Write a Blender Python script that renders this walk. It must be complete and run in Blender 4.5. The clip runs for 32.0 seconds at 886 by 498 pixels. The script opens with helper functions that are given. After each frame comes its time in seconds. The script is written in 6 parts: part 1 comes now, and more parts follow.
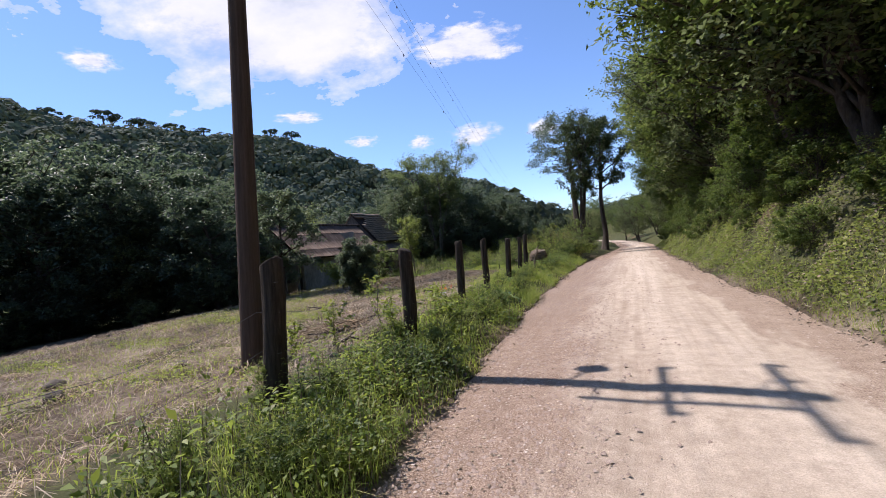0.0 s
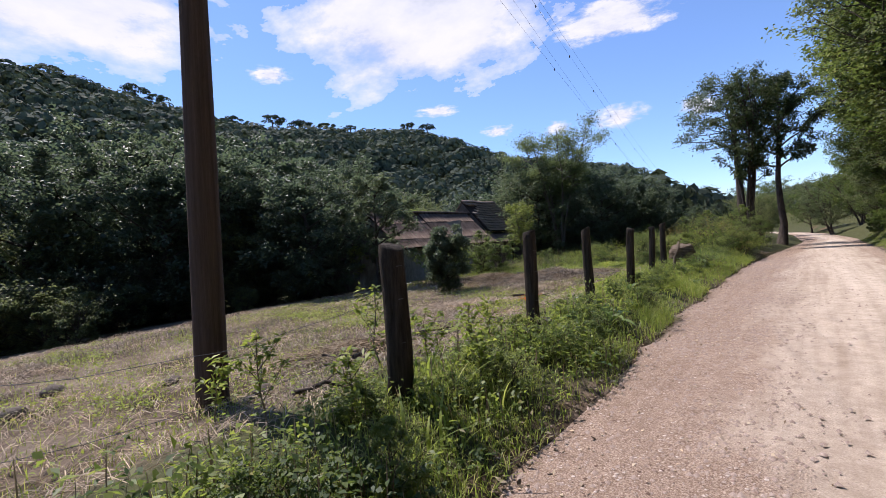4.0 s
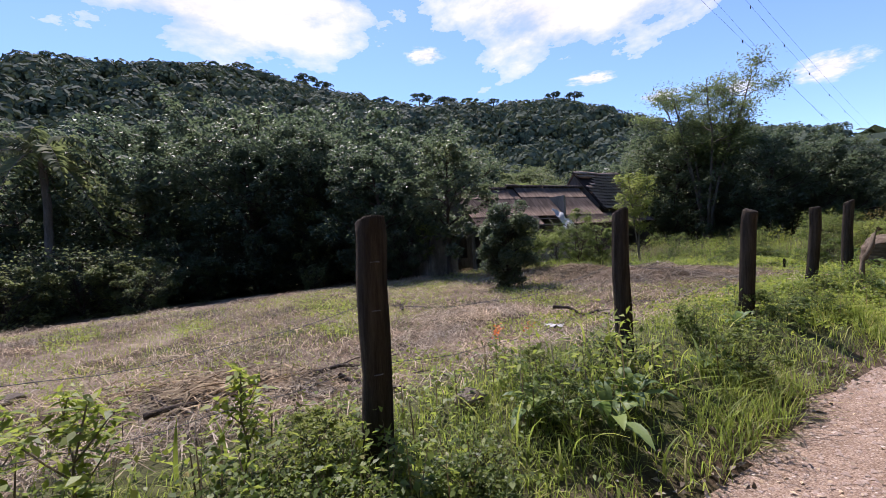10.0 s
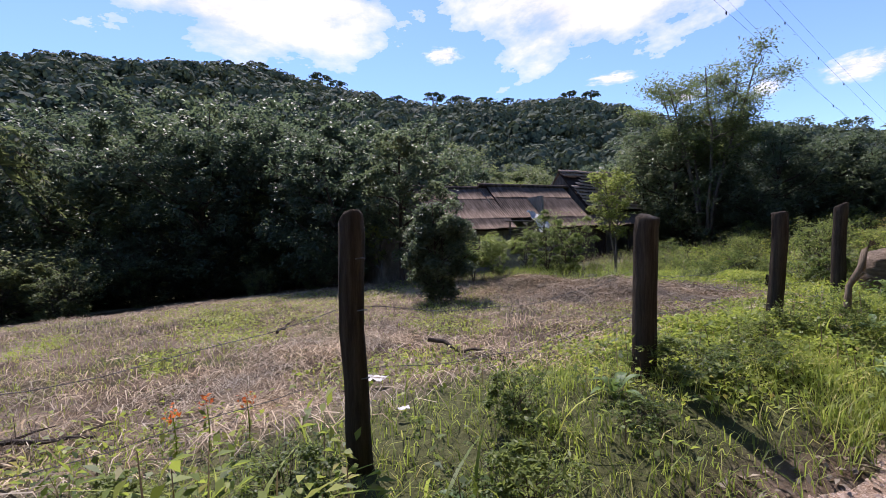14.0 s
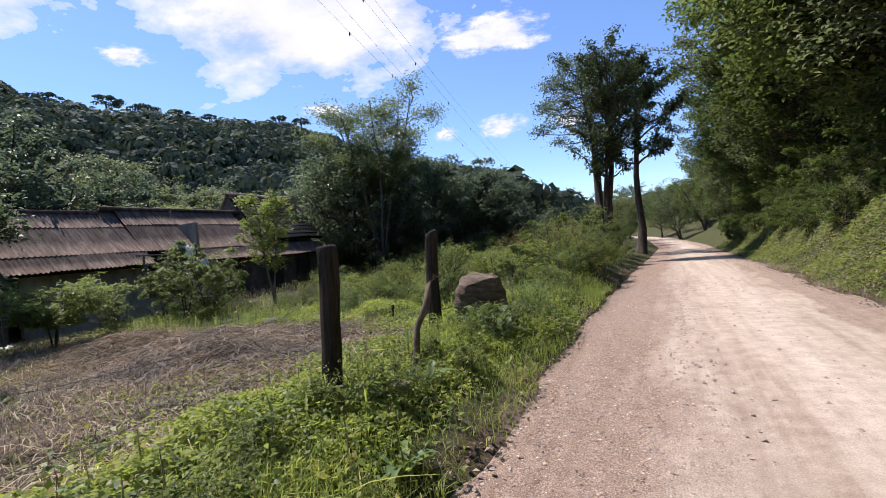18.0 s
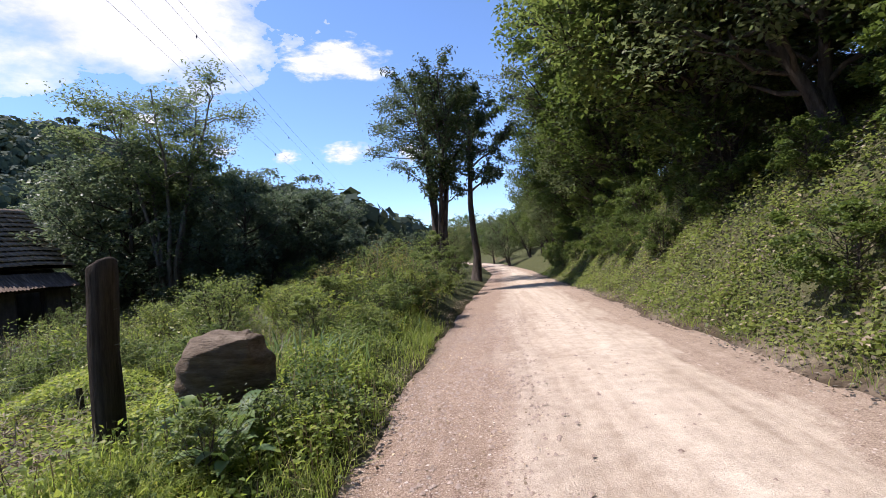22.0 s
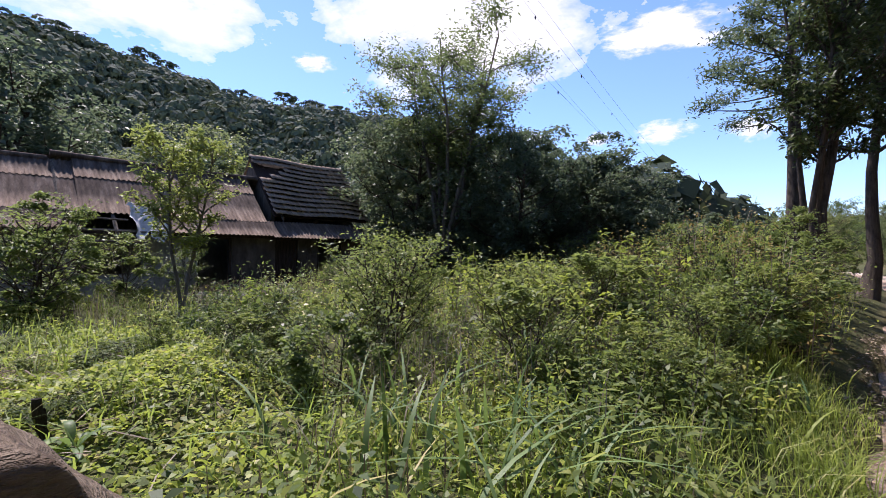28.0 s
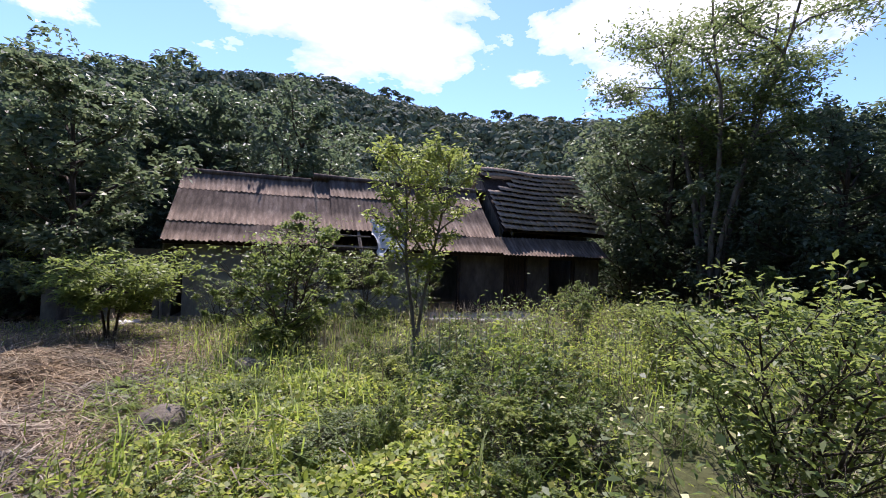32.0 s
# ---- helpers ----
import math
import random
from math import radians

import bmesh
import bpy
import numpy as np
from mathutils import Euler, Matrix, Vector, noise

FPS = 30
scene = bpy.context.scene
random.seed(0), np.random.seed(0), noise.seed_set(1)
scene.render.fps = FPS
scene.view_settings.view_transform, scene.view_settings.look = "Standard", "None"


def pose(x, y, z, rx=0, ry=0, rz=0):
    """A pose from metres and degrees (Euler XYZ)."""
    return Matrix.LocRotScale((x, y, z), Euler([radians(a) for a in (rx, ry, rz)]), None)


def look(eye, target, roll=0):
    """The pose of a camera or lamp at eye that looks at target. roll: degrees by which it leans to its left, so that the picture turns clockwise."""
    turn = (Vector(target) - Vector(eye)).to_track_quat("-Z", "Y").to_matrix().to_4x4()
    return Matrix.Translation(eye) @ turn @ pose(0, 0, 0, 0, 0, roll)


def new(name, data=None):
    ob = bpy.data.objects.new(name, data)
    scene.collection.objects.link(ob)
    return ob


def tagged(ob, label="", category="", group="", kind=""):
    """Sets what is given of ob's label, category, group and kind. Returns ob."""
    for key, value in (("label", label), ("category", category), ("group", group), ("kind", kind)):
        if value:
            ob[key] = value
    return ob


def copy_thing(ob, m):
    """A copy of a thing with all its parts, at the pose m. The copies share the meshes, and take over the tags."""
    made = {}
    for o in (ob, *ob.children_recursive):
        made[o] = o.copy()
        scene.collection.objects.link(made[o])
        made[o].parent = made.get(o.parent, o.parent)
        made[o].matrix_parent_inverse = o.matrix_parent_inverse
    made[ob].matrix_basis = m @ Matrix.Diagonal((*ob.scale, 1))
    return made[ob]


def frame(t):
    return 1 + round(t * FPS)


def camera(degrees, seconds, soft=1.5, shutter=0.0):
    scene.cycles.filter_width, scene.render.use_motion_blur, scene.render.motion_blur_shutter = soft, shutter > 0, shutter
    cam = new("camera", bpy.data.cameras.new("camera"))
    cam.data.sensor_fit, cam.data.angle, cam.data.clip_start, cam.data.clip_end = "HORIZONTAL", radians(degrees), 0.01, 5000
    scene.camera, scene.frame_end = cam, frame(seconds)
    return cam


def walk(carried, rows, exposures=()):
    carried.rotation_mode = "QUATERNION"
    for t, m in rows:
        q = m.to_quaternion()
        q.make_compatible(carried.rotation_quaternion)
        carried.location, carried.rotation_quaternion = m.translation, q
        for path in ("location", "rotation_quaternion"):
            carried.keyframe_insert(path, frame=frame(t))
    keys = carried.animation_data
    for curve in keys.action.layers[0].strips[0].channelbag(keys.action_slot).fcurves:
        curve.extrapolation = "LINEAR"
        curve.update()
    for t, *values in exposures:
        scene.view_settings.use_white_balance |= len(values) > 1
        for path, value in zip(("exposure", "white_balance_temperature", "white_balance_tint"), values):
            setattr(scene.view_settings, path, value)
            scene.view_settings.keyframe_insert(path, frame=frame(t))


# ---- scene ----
cam = camera(89.7, 32.0, soft=0.75)
PATH = [
    (0, (1.96, -4.221, 1.24), (1.174, -2.381, 1.244), -6.6),
    (0.5, (1.887, -3.776, 1.242), (0.943, -2.013, 1.249), -7.0),
    (1, (1.892, -3.363, 1.226), (0.765, -1.711, 1.243), -6.9),
    (1.5, (1.83, -2.964, 1.221), (0.664, -1.34, 1.229), -6.3),
    (2, (1.758, -2.537, 1.241), (0.565, -0.931, 1.249), -5.9),
    (2.5, (1.747, -2.1, 1.246), (0.516, -0.524, 1.251), -6.0),
    (4.5, (1.417, -0.191, 1.195), (0.122, 1.333, 1.217), -5.3),
    (5, (1.325, 0.176, 1.22), (0.016, 1.688, 1.24), -5.4),
    (5.5, (1.333, 0.545, 1.198), (-0.087, 1.954, 1.232), -5.6),
    (6, (1.295, 0.906, 1.193), (-0.161, 2.277, 1.212), -5.7),
    (6.5, (1.24, 1.284, 1.227), (-0.24, 2.629, 1.246), -5.6),
    (7, (1.252, 1.643, 1.208), (-0.272, 2.938, 1.237), -5.1),
    (7.5, (1.228, 2.001, 1.206), (-0.343, 3.238, 1.242), -4.2),
    (8, (1.187, 2.414, 1.217), (-0.41, 3.618, 1.255), -3.4),
    (8.5, (1.229, 2.802, 1.195), (-0.425, 3.927, 1.232), -3.6),
    (9, (1.184, 3.153, 1.191), (-0.521, 4.198, 1.189), -3.5),
    (9.5, (1.067, 3.559, 1.235), (-0.643, 4.595, 1.209), -3.5),
    (10, (1.025, 3.937, 1.228), (-0.686, 4.972, 1.19), -3.6),
    (10.5, (0.957, 4.313, 1.221), (-0.755, 5.345, 1.158), -3.7),
    (11, (0.883, 4.678, 1.254), (-0.83, 5.708, 1.187), -3.6),
    (11.5, (0.839, 5.122, 1.229), (-0.868, 6.163, 1.171), -3.4),
    (12, (0.787, 5.486, 1.216), (-0.926, 6.516, 1.162), -2.9),
    (12.5, (0.697, 5.918, 1.249), (-1.028, 6.929, 1.194), -2.9),
    (13, (0.698, 6.323, 1.244), (-1.033, 7.322, 1.194), -3.0),
    (13.5, (0.664, 6.706, 1.248), (-1.08, 7.685, 1.205), -2.9),
    (15.5, (0.461, 8.197, 1.214), (-1.289, 9.165, 1.2), -2.6),
    (16, (0.592, 8.529, 1.24), (-1.115, 9.573, 1.225), -2.6),
    (16.5, (0.688, 8.853, 1.267), (-0.836, 10.148, 1.249), -2.4),
    (17, (0.674, 9.35, 1.269), (-0.532, 10.946, 1.236), -3.8),
    (17.5, (0.658, 9.775, 1.267), (-0.417, 11.461, 1.243), -5.6),
    (18, (0.678, 10.197, 1.29), (-0.209, 11.989, 1.275), -5.9),
    (18.5, (0.668, 10.593, 1.284), (0.095, 12.509, 1.28), -6.8),
    (19, (0.601, 10.942, 1.317), (0.105, 12.879, 1.35), -6.6),
    (19.5, (0.621, 11.315, 1.321), (0.23, 13.275, 1.398), -6.3),
    (20, (0.565, 11.689, 1.295), (0.228, 13.657, 1.398), -5.9),
    (20.5, (0.512, 12.075, 1.303), (0.266, 14.057, 1.411), -5.1),
    (21, (0.56, 12.439, 1.273), (0.348, 14.425, 1.379), -5.0),
    (21.5, (0.584, 12.815, 1.251), (0.366, 14.802, 1.319), -5.3),
    (22, (0.582, 13.214, 1.267), (0.36, 15.201, 1.299), -6.2),
    (22.5, (0.634, 13.594, 1.241), (0.381, 15.578, 1.23), -7.0),
    (23, (0.624, 13.964, 1.214), (0.155, 15.907, 1.158), -7.4),
    (23.5, (0.63, 14.356, 1.229), (0.149, 16.295, 1.151), -7.2),
    (24, (0.626, 14.698, 1.216), (0.048, 16.612, 1.16), -6.4),
    (24.5, (0.578, 15.047, 1.209), (-0.168, 16.901, 1.157), -3.3),
    (26.5, (0.060, 16.634, 1.134), (-0.984, 18.339, 1.160), -4.2),
    (27, (-0.095, 17.058, 1.114), (-1.149, 18.758, 1.129), -2.6),
    (27.5, (-0.357, 17.450, 1.093), (-1.589, 19.025, 1.124), -1.7),
    (28, (-0.751, 17.767, 1.071), (-2.131, 19.214, 1.099), 0.3),
    (28.5, (-1.182, 18.080, 1.084), (-2.823, 19.223, 1.116), 0.8),
    (29, (-1.458, 18.305, 1.228), (-3.271, 19.149, 1.257), 1.4),
    (29.5, (-1.595, 18.391, 1.271), (-3.462, 19.109, 1.308), 1.4),
    (30, (-1.783, 18.406, 1.297), (-3.668, 19.073, 1.341), 1.1),
    (30.5, (-2.031, 18.409, 1.286), (-3.927, 19.043, 1.336), 1.3),
    (31, (-2.381, 18.408, 1.318), (-4.290, 19.001, 1.368), 1.7),
    (31.5, (-2.708, 18.383, 1.339), (-4.629, 18.938, 1.390), 2.0),
    (32, (-3.021, 18.327, 1.365), (-4.902, 19.006, 1.423), 1.9),
]
STOPS = [(t, stops, 6150, tint) for t, stops, tint in ((0, 0.50, 20), (2, 0.46, 20), (8, 0.60, 24), (12, 0.72, 25), (16, 0.64, 24), (17.5, 0.58, 20), (20, 0.70, 19), (24, 0.72, 20), (26.5, 0.84, 23), (28, 0.86, 25), (29, 0.76, 24), (31, 0.86, 25), (32, 1.06, 25))]
walk(cam, [(t, look(eye, target, roll)) for t, eye, target, roll in PATH], STOPS)

# ---- world, sun, exposure ----
SUN_EL, SUN_AZ = 58.0, -81.0
world = bpy.data.worlds.new("world")
scene.world = world
world.use_nodes = True
wn = world.node_tree.nodes
sky = wn.new("ShaderNodeTexSky")
sky.sky_type, sky.sun_disc = "NISHITA", False
sky.sun_elevation, sky.sun_rotation = radians(SUN_EL), radians(SUN_AZ)
sky.altitude, sky.air_density, sky.dust_density, sky.ozone_density = 600, 1.0, 0.10, 6.0
wn["Background"].inputs["Strength"].default_value = 0.14
world.node_tree.links.new(sky.outputs["Color"], wn["Background"].inputs["Color"])
sun = new("sun", bpy.data.lights.new("sun", "SUN"))
sun.data.energy, sun.data.angle, sun.data.color = 4.5, radians(0.53), (1.0, 0.94, 0.85)
SUN_DIR = Vector((math.sin(radians(SUN_AZ)) * math.cos(radians(SUN_EL)), math.cos(radians(SUN_AZ)) * math.cos(radians(SUN_EL)), math.sin(radians(SUN_EL))))
sun.matrix_world = look(SUN_DIR * 100, (0, 0, 0))


# ---- materials ----
def material(name, rough=0.85, spec=0.3, metal=0.0):
    m = bpy.data.materials.new(name)
    m.use_nodes = True
    b = m.node_tree.nodes["Principled BSDF"]
    b.inputs["Roughness"].default_value, b.inputs["Specular IOR Level"].default_value, b.inputs["Metallic"].default_value = rough, spec, metal
    return m, m.node_tree, b


def ramp(tree, source, stops):
    r = tree.nodes.new("ShaderNodeValToRGB")
    while len(r.color_ramp.elements) < len(stops):
        r.color_ramp.elements.new(0.5)
    for e, (p, c) in zip(r.color_ramp.elements, stops):
        e.position, e.color = p, (*c, 1)
    tree.links.new(source, r.inputs[0])
    return r.outputs[0]


def noise_tex(tree, scale, detail=4, rough=0.6, stretch=None, kind="Object"):
    co = tree.nodes.new("ShaderNodeTexCoord")
    n = tree.nodes.new("ShaderNodeTexNoise")
    n.inputs["Scale"].default_value, n.inputs["Detail"].default_value, n.inputs["Roughness"].default_value = scale, detail, rough
    src = co.outputs[kind]
    if stretch:
        mp = tree.nodes.new("ShaderNodeMapping")
        mp.inputs["Scale"].default_value = stretch
        tree.links.new(src, mp.inputs[0])
        src = mp.outputs[0]
    tree.links.new(src, n.inputs["Vector"])
    return n.outputs["Fac"]


def mix(tree, fac, a, b, mode="MIX"):
    n = tree.nodes.new("ShaderNodeMix")
    n.data_type, n.blend_type = "RGBA", mode
    for sock, v in ((n.inputs[0], fac), (n.inputs[6], a), (n.inputs[7], b)):
        if isinstance(v, (int, float)):
            sock.default_value = v
        elif isinstance(v, tuple):
            sock.default_value = (*v, 1)
        else:
            tree.links.new(v, sock)
    return n.outputs[2]


def bump(tree, b, height, strength, dist):
    n = tree.nodes.new("ShaderNodeBump")
    n.inputs["Strength"].default_value, n.inputs["Distance"].default_value = strength, dist
    tree.links.new(height, n.inputs["Height"])
    tree.links.new(n.outputs[0], b.inputs["Normal"])


def plain(name, stops, scale=6, rough=0.85, spec=0.3, metal=0.0, stretch=None, bumps=0.4, dist=0.01, fine=40, per_object=0.0):
    """A surface with colour from coarse noise, broken by fine noise, and fine relief."""
    m, t, b = material(name, rough, spec, metal)
    col = ramp(t, noise_tex(t, scale, 5, 0.65, stretch), stops)
    f = noise_tex(t, fine, 4, 0.7, stretch)
    col = mix(t, 0.55, col, ramp(t, f, [(0.3, (0.35, 0.35, 0.35)), (0.7, (1.0, 1.0, 1.0))]), "MULTIPLY")
    if per_object:
        oi = t.nodes.new("ShaderNodeObjectInfo")
        col = mix(t, per_object, col, ramp(t, oi.outputs["Random"], [(0, (0.4, 0.38, 0.35)), (1, (1.2, 1.15, 1.1))]), "MULTIPLY")
    t.links.new(col, b.inputs["Base Color"])
    bump(t, b, f, bumps, dist)
    return m


def foliage(name, stops, trans=0.35, glow=(0.30, 0.42, 0.05), rough=0.45, spec=0.35, patch=1.1):
    """Leaves: colour varied leaf by leaf and in drifts, with light shining through."""
    m, t, b = material(name, rough, spec)
    geo = t.nodes.new("ShaderNodeNewGeometry")
    col = ramp(t, geo.outputs["Random Per Island"], stops)
    drift = noise_tex(t, patch, 3, 0.6)
    col = mix(t, 0.75, col, ramp(t, drift, [(0.32, (0.50, 0.58, 0.60)), (0.68, (1.35, 1.26, 0.98))]), "MULTIPLY")
    oi = t.nodes.new("ShaderNodeObjectInfo")
    col = mix(t, 1.0, col, ramp(t, oi.outputs["Random"], [(0, (0.72, 0.78, 0.80)), (0.5, (1.0, 1.0, 1.0)), (1, (1.35, 1.22, 0.95))]), "MULTIPLY")
    t.links.new(col, b.inputs["Base Color"])
    tr = t.nodes.new("ShaderNodeBsdfTranslucent")
    t.links.new(mix(t, 0.6, col, glow), tr.inputs["Color"])
    ms = t.nodes.new("ShaderNodeMixShader")
    ms.inputs[0].default_value = trans
    t.links.new(b.outputs[0], ms.inputs[1])
    t.links.new(tr.outputs[0], ms.inputs[2])
    t.links.new(ms.outputs[0], t.nodes["Material Output"].inputs["Surface"])
    return m


M_LEAF_DARK = foliage("dark_leaves", [(0, (0.052, 0.076, 0.062)), (0.6, (0.092, 0.124, 0.092)), (1, (0.160, 0.185, 0.130))], 0.42, (0.19, 0.26, 0.12), 0.5, 0.26)
M_LEAF_MID = foliage("green_leaves", [(0, (0.040, 0.066, 0.022)), (0.6, (0.082, 0.122, 0.038)), (1, (0.155, 0.190, 0.060))], 0.34, (0.25, 0.35, 0.06), 0.52, 0.22)
M_LEAF_BRIGHT = foliage("bright_leaves", [(0, (0.085, 0.118, 0.038)), (0.6, (0.155, 0.195, 0.060)), (1, (0.245, 0.27, 0.095))], 0.45, (0.40, 0.49, 0.11), 0.5, 0.25)
M_LEAF_BANK = foliage("sunny_bank_leaves", [(0, (0.058, 0.090, 0.030)), (0.6, (0.112, 0.155, 0.050)), (1, (0.205, 0.235, 0.080))], 0.42, (0.33, 0.43, 0.10), 0.48, 0.28)
M_LEAF_OLIVE = foliage("olive_leaves", [(0, (0.070, 0.092, 0.046)), (0.6, (0.125, 0.155, 0.075)), (1, (0.205, 0.225, 0.115))], 0.42, (0.28, 0.34, 0.13), 0.52, 0.22)
M_LEAF_FEATHER = foliage("feathery_leaves", [(0, (0.075, 0.110, 0.050)), (1, (0.155, 0.195, 0.095))], 0.42, (0.30, 0.38, 0.13), 0.5, 0.25)
M_LEAF_EUC = foliage("grey_green_leaves", [(0, (0.024, 0.042, 0.022)), (1, (0.066, 0.088, 0.044))], 0.26, (0.14, 0.20, 0.06), 0.5, 0.22)
M_GRASS = foliage("grass_blades", [(0, (0.090, 0.138, 0.032)), (0.6, (0.200, 0.260, 0.056)), (0.88, (0.32, 0.36, 0.10)), (1, (0.48, 0.43, 0.25))], 0.46, (0.47, 0.59, 0.10), 0.5, 0.24)
M_WEED = foliage("weed_leaves", [(0, (0.085, 0.126, 0.030)), (0.6, (0.200, 0.255, 0.052)), (0.92, (0.340, 0.375, 0.090)), (1, (0.34, 0.27, 0.12))], 0.46, (0.48, 0.58, 0.09), 0.48, 0.26)
M_BROWNLEAF = foliage("browning_leaves", [(0, (0.12, 0.085, 0.035)), (0.6, (0.19, 0.15, 0.055)), (1, (0.17, 0.18, 0.06))], 0.3, (0.32, 0.27, 0.09))
M_STRAW = foliage("dry_straw", [(0, (0.17, 0.122, 0.092)), (0.5, (0.41, 0.318, 0.25)), (1, (0.66, 0.545, 0.44))], 0.15, (0.4, 0.31, 0.2), 0.8, 0.1)
M_TWIG = foliage("dry_brown_stalks", [(0, (0.090, 0.072, 0.062)), (0.6, (0.205, 0.170, 0.148)), (1, (0.34, 0.295, 0.258))], 0.1, (0.24, 0.19, 0.15), 0.8, 0.1)
M_TANGLE = foliage("dry_tangled_stems", [(0, (0.13, 0.092, 0.070)), (0.6, (0.29, 0.220, 0.175)), (1, (0.46, 0.375, 0.31))], 0.12, (0.3, 0.22, 0.15), 0.8, 0.1)
M_FAR = foliage("far_forest_leaves", [(0, (0.058, 0.080, 0.066)), (0.7, (0.084, 0.108, 0.080)), (1, (0.115, 0.132, 0.088))], 0.15, (0.14, 0.18, 0.07), 0.8, 0.1, 0.16)
M_BROAD = foliage("broad_pale_leaves", [(0, (0.085, 0.14, 0.055)), (1, (0.18, 0.25, 0.095))], 0.3, (0.3, 0.45, 0.1), 0.5, 0.25)
M_FLOWER = foliage("orange_flowers", [(0, (0.55, 0.10, 0.02)), (1, (0.75, 0.22, 0.04))], 0.3, (0.8, 0.2, 0.05))
M_CREAM = foliage("cream_flowers", [(0, (0.50, 0.48, 0.25)), (1, (0.65, 0.62, 0.38))], 0.3, (0.6, 0.6, 0.3))
M_BARK = plain("bark", [(0.3, (0.045, 0.035, 0.028)), (0.7, (0.13, 0.105, 0.085))], 3, 0.95, 0.15, 0, (3, 3, 0.6), 0.8, 0.03, 18)
M_BARK_PALE = plain("pale_bark", [(0.3, (0.10, 0.085, 0.07)), (0.7, (0.24, 0.21, 0.18))], 3, 0.9, 0.15, 0, (3, 3, 0.6), 0.6, 0.02, 18)
M_POST = plain("weathered_fence_wood", [(0.3, (0.03, 0.024, 0.019)), (0.7, (0.105, 0.086, 0.068))], 4, 0.95, 0.15, 0, (6, 6, 0.5), 0.9, 0.02, 30, 0.35)
M_POLE = plain("treated_pole_wood", [(0.3, (0.075, 0.05, 0.036)), (0.7, (0.145, 0.10, 0.075))], 3, 0.9, 0.15, 0, (8, 8, 0.25), 0.5, 0.01, 40)
M_STICK = plain("peeled_branch", [(0.3, (0.10, 0.075, 0.05)), (0.7, (0.27, 0.21, 0.145))], 5, 0.9, 0.2, 0, (4, 4, 1), 0.8, 0.015, 26)
M_ROCK = plain("boulder_stone", [(0.3, (0.095, 0.066, 0.045)), (0.5, (0.20, 0.15, 0.105)), (0.75, (0.33, 0.26, 0.19))], 3.0, 0.95, 0.2, 0, (1, 1, 4.5), 1.0, 0.05, 13)
M_STONE = plain("field_stone", [(0.3, (0.10, 0.08, 0.06)), (0.7, (0.25, 0.21, 0.165))], 4, 0.95, 0.2, 0, None, 0.9, 0.03, 22)
M_GRAVEL = plain("road_gravel", [(0.3, (0.27, 0.19, 0.145)), (0.7, (0.50, 0.40, 0.33))], 20, 0.95, 0.2, 0, None, 0.4, 0.005, 60)
M_ROOF = plain("weathered_fibre_cement", [(0.25, (0.055, 0.041, 0.033)), (0.5, (0.132, 0.099, 0.080)), (0.75, (0.25, 0.202, 0.166))], 2.2, 0.95, 0.12, 0, (1, 2.4, 0.35), 0.6, 0.01, 14, 0.3)
M_TILE = plain("old_clay_tile", [(0.3, (0.25, 0.18, 0.13)), (0.7, (0.55, 0.43, 0.33))], 5, 0.95, 0.1, 0, None, 0.6, 0.01, 20, 0.5)
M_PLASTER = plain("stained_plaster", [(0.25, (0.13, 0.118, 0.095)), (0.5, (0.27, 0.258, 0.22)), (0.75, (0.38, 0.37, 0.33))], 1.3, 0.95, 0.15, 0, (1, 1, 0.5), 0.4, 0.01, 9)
# darker, greyer version of the plaster, for the gable and the annex front
M_GABLE = plain("dark_stained_plaster", [(0.25, (0.075, 0.07, 0.058)), (0.5, (0.17, 0.16, 0.135)), (0.75, (0.30, 0.285, 0.25))], 1.5, 0.95, 0.15, 0, (1, 1, 0.5), 0.4, 0.01, 9)
# plaster in a dark brown tone that paints in the shade below the eave
M_EAVE_SHADE = plain("eave_shaded_plaster", [(0.25, (0.040, 0.031, 0.026)), (0.5, (0.085, 0.067, 0.055)), (0.75, (0.15, 0.125, 0.105))], 1.5, 0.95, 0.15, 0, (1, 1, 0.5), 0.4, 0.01, 9)
M_TIMBER = plain("grey_timber", [(0.3, (0.07, 0.058, 0.048)), (0.7, (0.22, 0.19, 0.16))], 4, 0.95, 0.15, 0, (4, 4, 0.6), 0.6, 0.01, 25)
M_DARKWOOD = plain("dark_door_wood", [(0.3, (0.022, 0.015, 0.012)), (0.7, (0.07, 0.045, 0.035))], 4, 0.9, 0.2, 0, (4, 4, 0.6), 0.5, 0.01, 25)
M_CLOTH = plain("torn_white_sheeting", [(0.3, (0.45, 0.44, 0.42)), (0.7, (0.75, 0.74, 0.72))], 6, 0.7, 0.3, 0, None, 0.4, 0.01, 20)
M_WIRE = plain("dull_wire", [(0.3, (0.09, 0.085, 0.08)), (0.7, (0.2, 0.19, 0.18))], 20, 0.5, 0.5, 0.8)
M_CABLE = plain("black_cable", [(0.3, (0.02, 0.02, 0.022)), (0.7, (0.05, 0.05, 0.055))], 20, 0.6, 0.4)
M_PORCELAIN = plain("insulator_ceramic", [(0.3, (0.18, 0.09, 0.05)), (0.7, (0.28, 0.15, 0.09))], 20, 0.25, 0.5)
M_CONCRETE = plain("pale_concrete", [(0.3, (0.28, 0.26, 0.23)), (0.7, (0.48, 0.46, 0.42))], 3, 0.95, 0.15, 0, None, 0.5, 0.01, 18)
M_LITTER = plain("white_plastic_litter", [(0.3, (0.35, 0.34, 0.32)), (0.7, (0.58, 0.57, 0.55))], 9, 0.5, 0.3)
